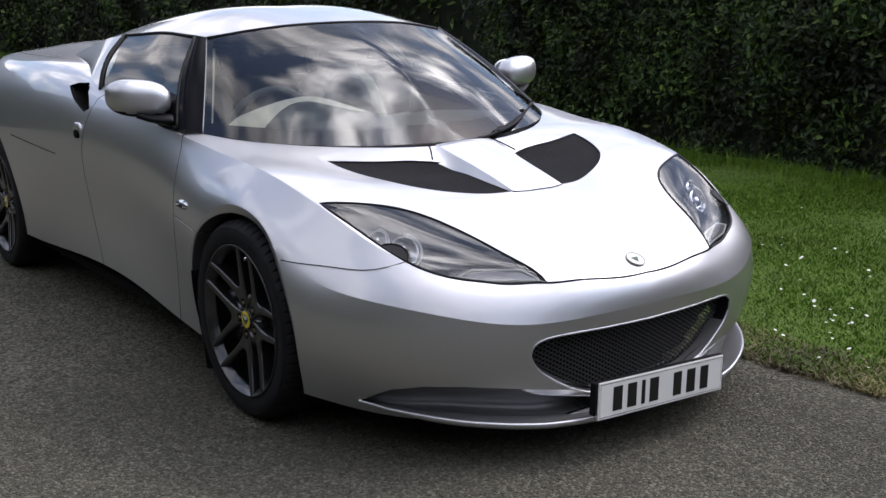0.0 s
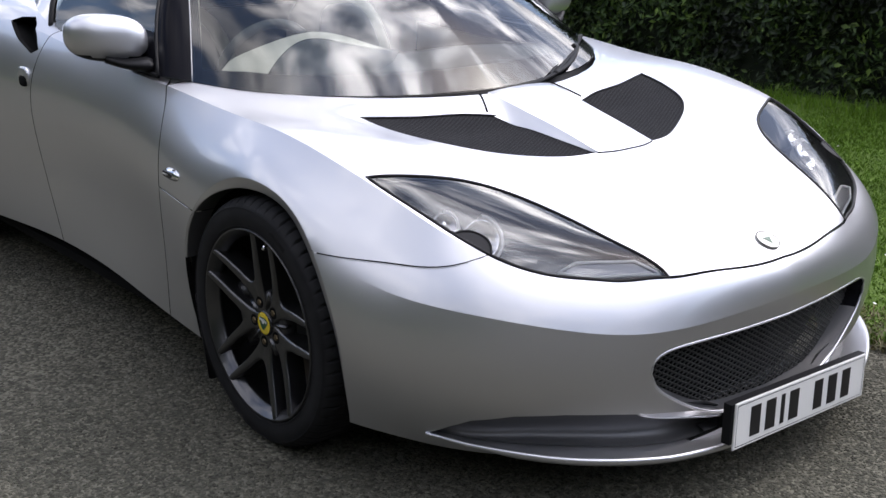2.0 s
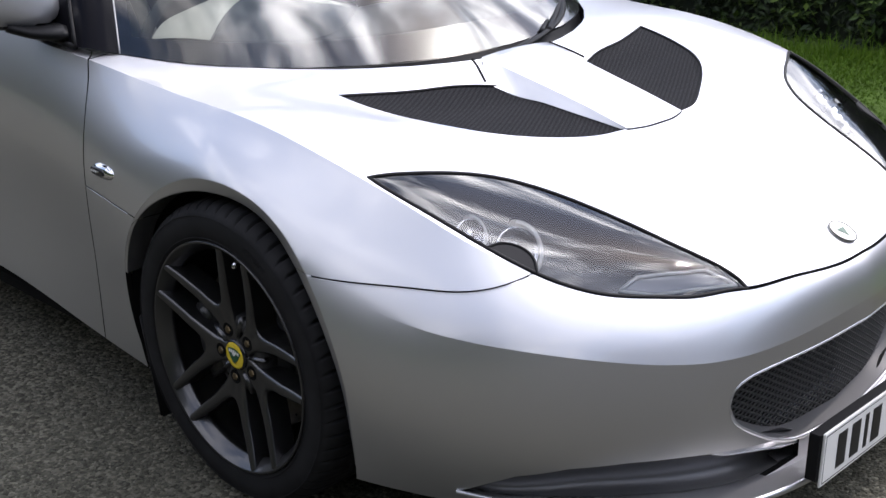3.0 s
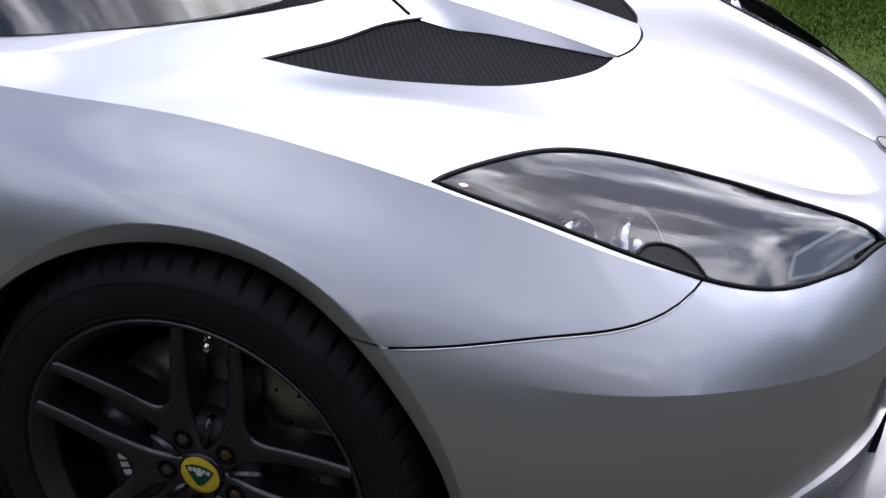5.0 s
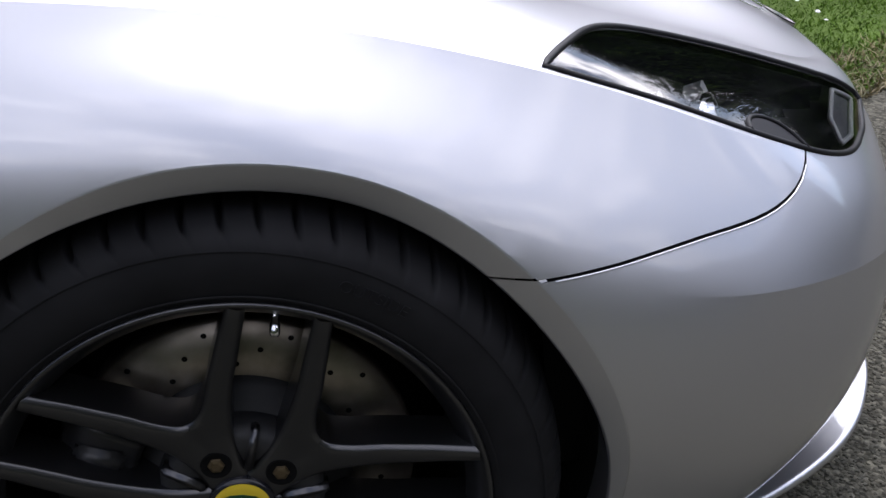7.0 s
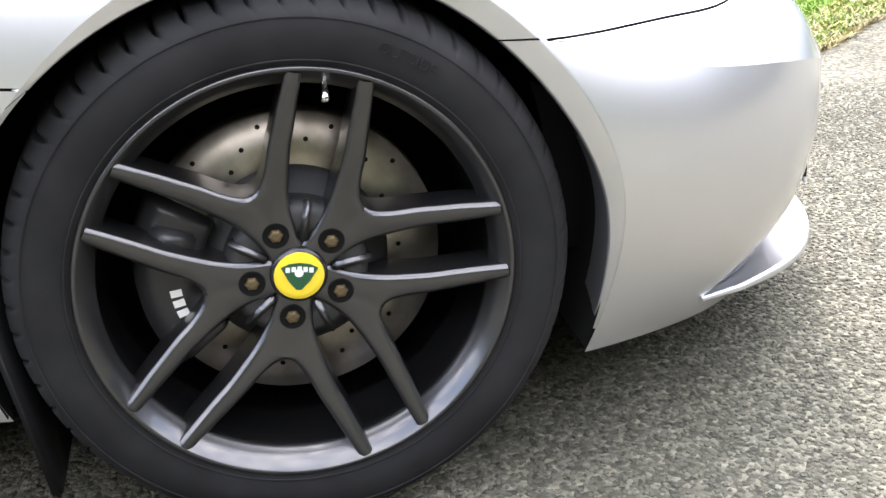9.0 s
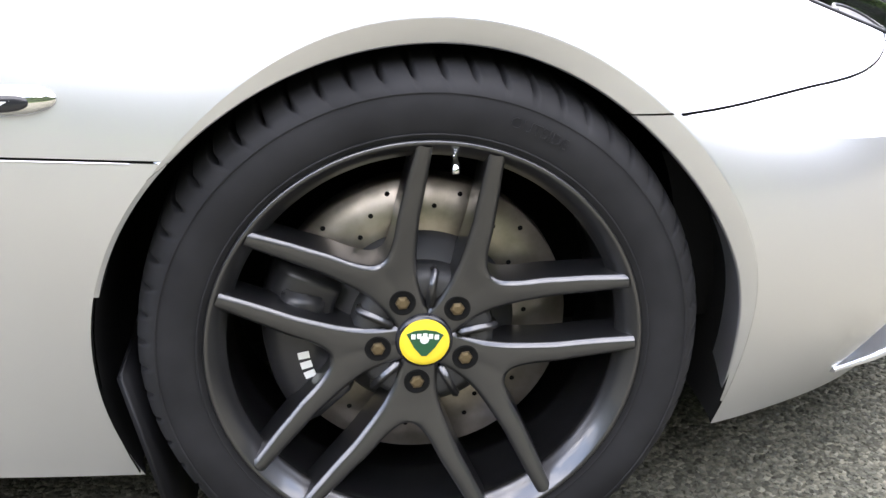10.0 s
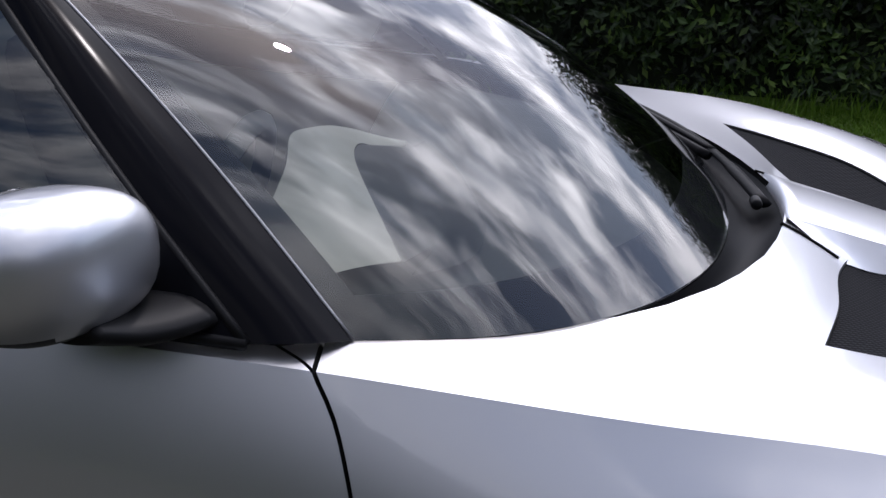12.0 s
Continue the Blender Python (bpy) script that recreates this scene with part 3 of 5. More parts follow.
for s in (-1, 1):
    lamp = new("headlamp")
    lamp.parent = car
    inner, outer = split_outline(LAMP, 10, 40)
    net = []
    for k in np.linspace(0, 1, 17):
        mid = np.array(inner) * (1 - k) + np.array(outer) * k
        net.append([on_top(p[0], s * p[1], .0028 * math.sin(math.pi * k) * math.sin(math.pi * u) ** .7 - .0005) for p, u in zip(mid, np.linspace(0, 1, 40))])
    part("lens", facing(grid_mesh(net), (0, 0, 1)), lamp_glass, lamp)
    part("gasket", tube(outline_on_skin(LAMP, 10, -.001, s), .0044, 8, True), black_plastic, lamp)
    shrink = lambda p, k: (np.array((.56, .57)) + (np.array(p) - (.56, .57)) * k)
    bowl_a, bowl_b = np.array([shrink(p, .985) for p in inner]), np.array([shrink(p, .985) for p in outer])
    def bowl_at(p, e):
        q = on_top(*(lambda v: (v[0], s * v[1]))(p), 0)
        return (q.x - .02 * e, q.y, q.z - .012 - .085 * e)
    net = []
    for k in np.linspace(0, 1, 17):
        mid = bowl_a * (1 - k) + bowl_b * k
        e = np.sin(np.linspace(0, math.pi, 40)) ** .6 * math.sin(math.pi * k) ** .45
        net.append([bowl_at(p, d) for p, d in zip(mid, e)])
    # the black mask covers the rear tip and a strip under the inner edge
    masked = lambda i, j: j < 11 or i < 6.5 * (1 - ((j - 11) / 24) ** 2)
    for name, mat, label, want in (("bowl", lamp_bowl, "satin grey lamp bowl", False), ("mask", black_gloss, "black inner mask", True)):
        bm = bmesh.new()
        grid = [[bm.verts.new(p) for p in row] for row in net]
        for i in range(16):
            for j in range(39):
                if masked(i, j) == want:
                    bm.faces.new((grid[i][j], grid[i][j + 1], grid[i + 1][j + 1], grid[i + 1][j]))
        bmesh.ops.delete(bm, geom=[v for v in bm.verts if not v.link_faces], context="VERTS")
        part(name, bm, mat, lamp, label)
    # main reflector and the smaller one behind it
    for x, y, r in ((.515, .610, .040), (.445, .655, .026)):
        top = on_top(x, s * y, 0)
        at = Matrix.Translation((x, s * y, top.z - .052)) @ Vector((.9, s * .25, .42)).to_track_quat("-Y", "Z").to_matrix().to_4x4()
        bm = lathe(bmesh.new(), [(r * .25, .026), (r * .6, .020), (r * .9, .004), (r, -.012), (r * 1.06, -.014), (r * 1.06, .01), (r * .7, .03)], 28)
        bm.transform(at)
        part("reflector", bm, chrome, lamp, "chrome reflector")
        bm = lathe(bmesh.new(), [(.0005, -.016), (r * .35, -.014), (r * .52, -.004), (r * .55, .012)], 20)
        bm.transform(at)
        part("bulb", bm, chrome, lamp, "bright bulb shield")
        bm = lathe(bmesh.new(), [(r * 1.25, -.004), (r * 1.4, -.008), (r * 1.4, .012), (r * 1.2, .016)], 20, (0, 0, 0), radians(-70), radians(75))
        bm.transform(at)
        part("bezel", bm, off_white, lamp, "pale lamp bezel crescent")
    # the side plate at the lower corner
    plate = [(.527, .693), (.531, .672), (.545, .652), (.566, .641), (.588, .643), (.607, .659), (.57, .676)]
    pa, pb = split_outline(plate, 5, 14)
    part("washer_cover", ruled(pa, pb, 6, lambda p: on_top(p[0], s * p[1], .0012)), washer_grey, lamp, "dark grey washer cover")
    part("washer_gasket", tube([on_top(x, s * y, .001) for x, y in smooth_curve(plate[:6], 24)], .003, 6), black_plastic, lamp)
    # turn signal strip
    sig = [(.705, .554), (.708, .505), (.764, .380), (.811, .348), (.772, .434), (.743, .499)]
    ring = [np.array(a) * (1 - k) + np.array(b) * k for a, b in zip(sig, sig[1:] + sig[:1]) for k in np.linspace(0, 1, 9)[:-1]]
    part("signal_frame", tube([on_top(x, s * y, -.008) for x, y in ring], .0034, 6, True), off_white, lamp, "bright white signal frame")
    part("signal_lens", ruled(ring[0:25], [ring[0], *ring[:23:-1]], 6, lambda p: on_top(p[0], s * p[1], -.011)), trim_grey, lamp, "grey signal lens")

# ---- bonnet vents and the raised panel between them ----
for s in (-1, 1):
    va, vb = split_outline(VENT, 8, 36)
    part("bonnet_vent", ruled(va, vb, 12, lambda p: on_top(p[0], s * p[1], -.005)), weave, car, "black woven mesh vent")
    part("vent_edge", tube(outline_on_skin(VENT, 8, -.004, s), .003, 6, True), black_plastic, car)

PANEL_EDGE = [(.388, .102, .7055), (.30, .103, .7320), (.20, .106, .7590), (.10, .112, .7850), (-.008, .118, .8120)]
edge = smooth_curve(PANEL_EDGE, 18)
front = smooth_curve([(.407, 0), (.402, .055), (.388, .102)], 10)
bm = bmesh.new()
rows = []
for i, (x, y, z) in enumerate(edge):
    k = i / 17
    row = []
    for v in np.linspace(-1, 1, 21):
        xx = x + .019 * (1 - v * v) * (1 - k) ** 2 + .008 * (1 - v * v) * k ** 4
        row.append(bm.verts.new((xx, y * v, z + (.002 + .006 * k) * (1 - v * v) - .007 * (1 - v * v) * (1 - k) ** 3)))
    rows.append(row)
grid_faces(bm, rows)
rear = [bm.verts.new(v.co + Vector((-.004, 0, -.030))) for v in rows[-1]]
grid_faces(bm, [rows[-1], rear])
bmesh.ops.recalc_face_normals(bm, faces=bm.faces)
panel = part("service_panel", bm, silver, car)
for s in (-1, 1):
    top = [(x, s * y, z - .0004) for x, y, z in edge]
    foot = smooth_curve([(.388, .1030), (.30, .116), (.20, .131), (.105, .150), (.058, .178)], 18)
    part("panel_wall", ruled(top, [(x, s * y, on_top(x, y).z - .003) for x, y in foot], 4), silver, panel)
for s in (-1, 1):
    part("panel_seam", tube([on_top(x, s * y, .0006) for x, y in ((-.020, .138), (.006, .150), (.032, .165), (.057, .179))], .0030, 6), inner_black, panel)
part("panel_gap", tube([on_top(a, b, .0003) for a, b in [(x, -y) for x, y in front[:0:-1]] + [(x, y) for x, y in front]], .0022, 6), inner_black, panel)

# rounded upper edges of the panels under the long seams
for s in (-1, 1):
    for line in (bumper_line, wing_line):
        edge_line = [on_side(x, z - FINE - .0008, s, -.0004) for x, z in line if x < .60 and math.hypot(x, z - WHEEL_Z) > .375]
        part("panel_edge", tube(edge_line, .0013, 6), silver, car)

# ---- grille, scoops, splitter, plate ----
def in_mouth(y, z):
    """Whether the grille's opening, a little widened, holds the point."""
    low = np.interp(abs(y), (0, .22, .292, .353, .395, .413), (.185, .196, .226, .264, .300, .335))
    return abs(y) < .418 and low - .012 < z < .398


bm = bmesh.new()
for slope in (1, -1):
    for k in range(-26, 27):
        pts = []
        for t in np.linspace(0, 1, 26):
            z = .175 + .225 * t
            y = k * .0235 + slope * (t - .5) * .39
            if in_mouth(y, z):
                q = on_front(y, z, 0)
                pts.append((q.x - .045, y, z))
        if len(pts) > 2:
            sub = tube(pts, .0023, 4)
            me = bpy.data.meshes.new("temp")
            sub.to_mesh(me)
            sub.free()
            bm.from_mesh(me)
            bpy.data.meshes.remove(me)
grille = part("grille", bm, mesh_grey, car, "black diamond mesh grille")
rim = smooth_curve(GRILLE, 120, closed=True)[:-1]
at_skin = [on_front(y, z, -.001) for y, z in rim]
ring_at = at_skin + at_skin[:1]
part("grille_surround", ruled(ring_at, [(p.x - .06, p.y * .97, .285 + (p.z - .285) * .93) for p in ring_at], 4), black_gloss, grille)
# the painted lower lip that slopes up to the mesh, its shade in the colour
lower = [p for p in at_skin if p.z < .300]
part("grille_sill", facing(ruled(lower, [(p.x - .040, p.y * .94, p.z + .002 + .007 * float(ramp(.40 - abs(p.y), 0, .16))) for p in lower], 5), (.5, 0, 1)), shaded_silver, grille, "silver painted sill of the grille, coloured grey for its shade")
part("grille_rim", tube([on_front(y, z, -.002) for y, z in rim], .0036, 8, True), silver, grille, "silver grille rim")
bm2 = skin.copy()
bm2.normal_update()
for v in bm2.verts:
    v.co -= v.normal * .11
bmesh.ops.delete(bm2, geom=[f for f in bm2.faces if f.calc_center_median().x < .30 or f.calc_center_median().z > .50
                            or f.calc_center_median().z < np.interp(abs(f.calc_center_median().y), (.15, .20, .30, .45), (0, .19, .215, .28))], context="FACES")
part("bumper_backing", bm2, inner_black, car)

def lip_at(k):
    """Along the splitter from one side (-1) to the other (1)."""
    a = abs(k)
    y = np.interp(a, (0, .25, .5, .75, .9, 1), (0, .24, .45, .62, .72, .778))
    z = np.interp(a, (0, .2, .4, .7, .9, 1), (.142, .140, .145, .168, .186, .200))
    return y * (1 if k > 0 else -1), z
bm = bmesh.new()
rows = []
for k in np.linspace(-1, 1, 81):
    y, z = lip_at(k)
    q = on_front(y, max(z, .16), 0)
    n = skin_normal(q)[0]
    n.z = 0
    n.normalize()
    e = .002 + .052 * float(ramp(1 - abs(k), -.05, .42))
    fat = .15 + .85 * float(ramp(1 - abs(k), 0, .25))
    base = Vector((q.x, q.y, z))
    rows.append([bm.verts.new(base + n * d + Vector((0, 0, h))) for d, h in ((-.022, -.004), (.5 * e - .014, -.003), (e - .0095, -.0012), (e - .0070, -.0006), (e - .0035, -.0008), (e - .0008, -.0028), (e, -.0055), (e - .0005, -.006 - .006 * fat), (e - .010, -.008 - .013 * fat), (-.03, -.026), (-.08, -.028))])
grid_faces(bm, rows)
bm.faces.new(rows[0])
bm.faces.new(rows[-1])
bmesh.ops.recalc_face_normals(bm, faces=bm.faces)
part("splitter", bm, silver, car).data.set_sharp_from_angle(angle=radians(50))
bm = bmesh.new()
rows = []
for k in np.linspace(-.24, .24, 31):
    y, z = lip_at(k)
    q = on_front(y, max(z, .16), 0)
    n = skin_normal(q)[0]
    n.z = 0
    n.normalize()
    rows.append([bm.verts.new(Vector((q.x, q.y, z)) + n * d + Vector((0, 0, h))) for d, h in ((-.016, .0042), (-.06, .012), (-.11, .03))])
grid_faces(bm, rows)
part("splitter_tray", bm, silver, car)
for s in (-1, 1):
    # the hollow silver inside of each scoop, its shade put into the colour
    top_line = sorted(SCOOP[0:9])
    bm = bmesh.new()
    rows = []
    for y in np.linspace(.768, .188, 46):
        zt = float(np.interp(y, [p[0] for p in top_line], [p[1] for p in top_line]))
        along = np.interp(y, (0, .24, .45, .62, .72, .778), (0, .25, .5, .75, .9, 1))
        zl = lip_at(along)[1]
        q = on_front(s * y, max(zl, .16), 0)
        n = skin_normal(q)[0]
        n.z = 0
        n.normalize()
        top = on_front(s * y, zt, 0)
        deep = .010 + .040 * float(ramp(.768 - y, 0, .18))
        tall = zt - zl
        first, last = Vector((q.x, q.y, zl - .0022)) - n * .014, Vector((top.x, top.y, zt + .014)) - n * .017
        pull = Vector((q.x, q.y, zl + .12 * tall)) - n * (.026 + 1.15 * deep)
        rows.append([bm.verts.new(first * (1 - u) ** 2 + pull * (2 * u * (1 - u)) + last * u * u) for u in np.linspace(0, 1, 14).tolist()])
    grid_faces(bm, rows)
    bmesh.ops.recalc_face_normals(bm, faces=bm.faces)
    part("scoop_floor", facing(bm, (1, 0, .3)), shaded_silver, car, "silver inside of the scoop, coloured dark grey for its shade")
    # a curved fin hangs over its inner end
    above = smooth_curve([(.425, .240), (.350, .227), (.285, .217), (.235, .208), (.192, .190)], 24)
    edge = smooth_curve([(.425, .236), (.375, .214), (.320, .200), (.255, .190), (.192, .180)], 24)
    a = [on_front(s * y, z, -.002) for y, z in above]
    b = [on_front(s * y, z, 0) + Vector((-.004 - .014 * math.sin(math.pi * min(1, k / 18)), 0, 0)) for k, (y, z) in enumerate(edge)]
    fin = part("scoop_fin", facing(ruled(a, b, 7), (1, 0, 0)), silver, car)
    part("fin_edge", tube(b, .0022, 8), silver, fin)

plate_ob = new("number_plate")
plate_ob.parent = car
tilt = Matrix.Translation((.954, .003, .187)) @ Matrix.Rotation(radians(-2.2), 4, "X")
bm = bmesh.new()
box(bm, (.005, .520, .111), tilt)
bmesh.ops.bevel(bm, geom=bm.edges[:], offset=.0015, segments=2, affect="EDGES")
part("plate_face", bm, plate_white, plate_ob, "white number plate", smooth=False)
bm = bmesh.new()
box(bm, (.022, .535, .095), tilt @ Matrix.Translation((-.014, 0, .006)))
part("plate_bracket", bm, black_plastic, plate_ob, smooth=False)
for y, w in ((-.185, .036), (-.128, .036), (-.082, .014), (-.038, .036), (.060, .034), (.118, .036), (.176, .034)):
    bm = bmesh.new()
    box(bm, (.001, w, .072), tilt @ Matrix.Translation((.0032, y, 0)))
    part("plate_bar", bm, ink, plate_ob, smooth=False)
bm = tube([tilt @ Vector((.0027, y, z)) for y, z in ((-.253, -.049), (.253, -.049), (.253, .049), (-.253, .049))], .0008, 4, True)
part("plate_border", bm, ink, plate_ob)

# nose badge
badge_silver = material("badge_silver", (0.55, 0.54, 0.50), 0.35, 0.5)
q = on_top(.832, 0, .001)
turn = skin_normal(q)[0].to_track_quat("Y", "Z").to_matrix().to_4x4()
bm = lathe(bmesh.new(), [(.0003, .003), (.025, .0025), (.027, .003), (.029, .002), (.0295, -.001)], 40)
bm.transform(Matrix.Translation(q) @ turn)
badge = part("nose_badge", bm, badge_silver, car, "round silver nose badge")
part("badge_ring", tube([Matrix.Translation(q) @ turn @ Vector((.0292 * math.cos(t), .0026, .0292 * math.sin(t))) for t in np.linspace(0, 2 * math.pi, 49)[:-1]], .0013, 6, True), ink, badge)
bm = lathe(bmesh.new(), [(.0003, .0036), (.015, .0036), (.0155, .003)], 3)
bm.transform(Matrix.Translation(q) @ turn @ Matrix.Rotation(radians(90), 4, "Y"))
part("badge_shield", bm, green_ink, badge, smooth=False)

# ---- wheel arches ----
for cx, cz, r in ((0, .33, ARCH_R), (-2.58, .34, .365)):
    for s in (-1, 1):
        if cx == 0:
            # the lip is cut where the seams of the bumper and of the wing run out to the arch
            def seam_angle(z, t, back):
                a = math.asin((z - WHEEL_Z) / (ARCH_R + .029 * t))
                return math.pi - a if back else a
            ends = [lambda t: radians(-20), lambda t: seam_angle(.579, t, False), lambda t: seam_angle(.5695, t, True), lambda t: radians(164)]
            for first, last, n in zip(ends, ends[1:], (34, 46, 14)):
                bm = bmesh.new()
                rows = []
                for u in np.linspace(0, 1, n):
                    angle = lambda t: (first(t) + .0045) * (1 - u) + (last(t) - .0045) * u
                    a = angle(1)
                    w = lip_width(a)
                    x, z = arch_point(a, w + .0005)
                    y0 = abs(on_side(x, z, s, 0).y) - .0003
                    far = arch_point(a, w + .005)
                    ring = [bm.verts.new((far[0], s * (y0 - .004), far[1])), bm.verts.new((x, s * y0, z))]
                    for t, dy in ((.94, .0006), (.5, -.0032), (.06, -.0085), (0, -.0105), (-.01, -.015), (.1, -.06)):
                        x, z = arch_point(angle(max(t, 0)), w * t if t >= 0 else -.001)
                        ring.append(bm.verts.new((x, s * (y0 + (dy * (.12 + .88 * (w - .004) / .026) if dy > -.03 else dy)), z)))
                    rows.append(ring)
                grid_faces(bm, rows)
                bmesh.ops.recalc_face_normals(bm, faces=bm.faces)
                part("arch_lip", facing(bm, (0, s, 0)), silver, car).data.set_sharp_from_angle(angle=radians(14))
        bm = lathe(bmesh.new(), [(r + .024, s * .13), (r + .024, -s * .17), (.24, -s * .19), (.02, -s * .19)], 64, (cx, s * .74, cz), radians(-22), radians(202))
        part("arch_liner", bm, inner_black, car)
        part("wheel_well_back", lathe(bmesh.new(), [(.235, -s * .168), (.02, -s * .172)], 48, (cx, s * .74, cz)), inner_black, car)
    for s in (-1, 1):
        bm = bmesh.new()
        box(bm, (.012, .20, .24), Matrix.Translation((cx - r + .020, s * .775, cz - .125)) @ Matrix.Rotation(radians(-10), 4, "Y"))
        bmesh.ops.bevel(bm, geom=bm.edges[:], offset=.004, segments=2, affect="EDGES")
        part("mud_flap", bm, black_plastic, car)

# floor pan and tail
bm = bmesh.new()
box(bm, (3.75, 1.06, .03), Matrix.Translation((-1.325, 0, .165)))
box(bm, (1.85, 1.64, .03), Matrix.Translation((-1.29, 0, .19)))
part("floor_pan", bm, inner_black, car, smooth=False)
tail = [tuple(p) for p in skin_net()[-1]]
bm = bmesh.new()
bm.faces.new([bm.verts.new(p) for p in tail] + [bm.verts.new((x, -y, z)) for x, y, z in tail[:0:-1]])
bmesh.ops.triangulate(bm, faces=bm.faces)
part("tail_panel", bm, silver, car)


# ---- wheels: built for the car's right side, outer face towards -y ----
def make_wheel():
    w = new("wheel")
    # tyre with shoulder grooves
    prof = [(.240, -.108), (.252, -.113), (.275, -.1165), (.300, -.115), (.312, -.109), (.321, -.099), (.327, -.085), (.330, -.060), (.331, -.030),
            (.331, .030), (.330, .060), (.327, .085), (.315, .107), (.300, .114), (.252, .112), (.240, .106)]
    bm = bmesh.new()
    rows = []
    n = 720
    for i in range(n):
        a = 2 * math.pi * i / n
        row = []
        for j, (r, y) in enumerate(prof):
            lag = a - .05 * max(0, .331 - r) / .02 * .5
            sunk = (.005, .012, .012)[j - 5] if (i % 12 < 2 and 5 <= j <= 7) else 0
            if j in (8, 9) and i % 12 < 1:
                sunk = .003
            rr = .2390 + (r - .240) * .880 - sunk
            row.append(bm.verts.new((rr * math.cos(lag), y, rr * math.sin(lag))))
        rows.append(row)
    rows.append(rows[0])
    grid_faces(bm, rows)
    bmesh.ops.recalc_face_normals(bm, faces=bm.faces)
    part("tyre", bm, rubber, w)
    bm = bmesh.new()
    for r, h in ((.294, .0008), (.250, .0010)):
        sub = lathe(bmesh.new(), [(r - .0012, -.1155 if r < .27 else -.1162), (r, -.1155 - h if r < .27 else -.1162 - h), (r + .0012, -.1155 if r < .27 else -.1162)], 120)
        bm = join(bm, sub)
    part("sidewall_rib", bm, rubber, w)
    # rim barrel and sloping flange
    bm = lathe(bmesh.new(), [(.2395, -.100), (.2455, -.108), (.2457, -.1135), (.2442, -.1153), (.2415, -.1150), (.2400, -.1135), (.2330, -.1055), (.2265, -.0965), (.2240, -.0905), (.2222, -.0885), (.2216, -.0840),
                             (.2225, -.0790), (.2280, -.0720), (.2290, -.0600), (.2290, -.020), (.2215, -.004), (.2205, .004), (.2240, .012), (.2240, .09), (.2430, .105)], 120)
    bmesh.ops.scale(bm, vec=(.990, 1, .990), verts=bm.verts)
    part("rim", bm, gunmetal, w)
    # five forked spokes, each one smooth casting: a stem that opens into two arms round a rounded crotch
    face_y = lambda r: float(np.interp(r, (.03, .06, .085, .105, .120, .150, .195, .237), (-.083, -.0835, -.0855, -.0885, -.091, -.0965, -.105, -.1142)))
    knots = np.array([(.140, 18.9, .0132), (.150, 20.0, .0125), (.172, 22.3, .0117), (.195, 24.1, .0110), (.220, 25.7, .0098), (.2390, 26.6, .0088)])
    arm = spline(knots[:, 0], knots, np.linspace(.140, .2390, 18))
    mids = [Vector((r * math.cos(radians(da)), r * math.sin(radians(da)))) for r, da, wd in arm]
    inner, outer = [], []
    for i, (p, (r, da, wd)) in enumerate(zip(mids, arm)):
        d = (mids[min(i + 1, 17)] - mids[max(i - 1, 0)]).normalized()
        n = Vector((-d.y, d.x))
        outer.append(p + n * wd)
        inner.append(p - n * wd)
    flank = [(.026, .0215), (.045, .0230), (.060, .0255), (.075, .0300), (.090, .0365), (.105, .0445)] + [tuple(q) for q in outer[0::3]] + [tuple(outer[-1])]
    crotch = [(.1085, 0), (.1092, .0055), (.1120, .0110), (.1185, .0182), (.1275, .0262)] + [tuple(q) for q in inner[2::3]] + [tuple(inner[-1])]
    edge_out = smooth_curve(flank, 46)
    n_stem = 16
    edge_in = [Vector((c, 0)) for c in np.linspace(.026, .1085, n_stem + 1)[:-1]] + [Vector(q[:2]) for q in smooth_curve(crotch, 46 - n_stem)]
    edge_out = [Vector(q[:2]) for q in edge_out]
    steps = ((.0052, 0), (.0044, .0003), (.0010, .0034), (.0002, .0044), (0, .0060), (.0004, .052))

    def level(q, sink=0.0):
        return Vector((q.x, face_y(q.length) + sink, q.y))

    def band(bm, line, towards):
        rows = []
        for i, q in enumerate(line):
            d = (line[min(i + 1, len(line) - 1)] - line[max(i - 1, 0)]).normalized()
            n = Vector((-d.y, d.x))
            n = n if n.dot(towards[i] - q) > 0 else -n
            rows.append([bm.verts.new(level(q + n * min(u, .4 * (towards[i] - q).length), h)) for u, h in steps])
        grid_faces(bm, rows)
        return [row[0].co.copy() for row in rows]

    bm = bmesh.new()
    for side in (1, -1):
        sub = bmesh.new()
        top_out = band(sub, edge_out, edge_in)
        top_in = [level(q) for q in edge_in[:n_stem]] + band(sub, edge_in[n_stem:], edge_out[n_stem:])
        rows = []
        for a, b in zip(top_in, top_out):
            row = []
            for t in np.linspace(0, 1, 7):
                q = a.lerp(b, float(t))
                row.append(sub.verts.new((q.x, face_y(math.hypot(q.x, q.z)) - .0007 * math.sin(math.pi * float(t)), q.z)))
            rows.append(row)
        grid_faces(sub, rows)
        if side < 0:
            for v in sub.verts:
                v.co.z = -v.co.z
        bm = join(bm, sub)
    bmesh.ops.remove_doubles(bm, verts=bm.verts[:], dist=.00008)
    bmesh.ops.recalc_face_normals(bm, faces=bm.faces[:])
    bm = facing(bm, (0, -1, 0))
    bmesh.ops.scale(bm, vec=(.990, 1, .990), verts=bm.verts)
    for k in range(5):
        own = bm.copy()
        own.transform(Matrix.Rotation(-radians(42.2 - 72 * k), 4, "Y"))
        part("spoke", own, gunmetal, w)
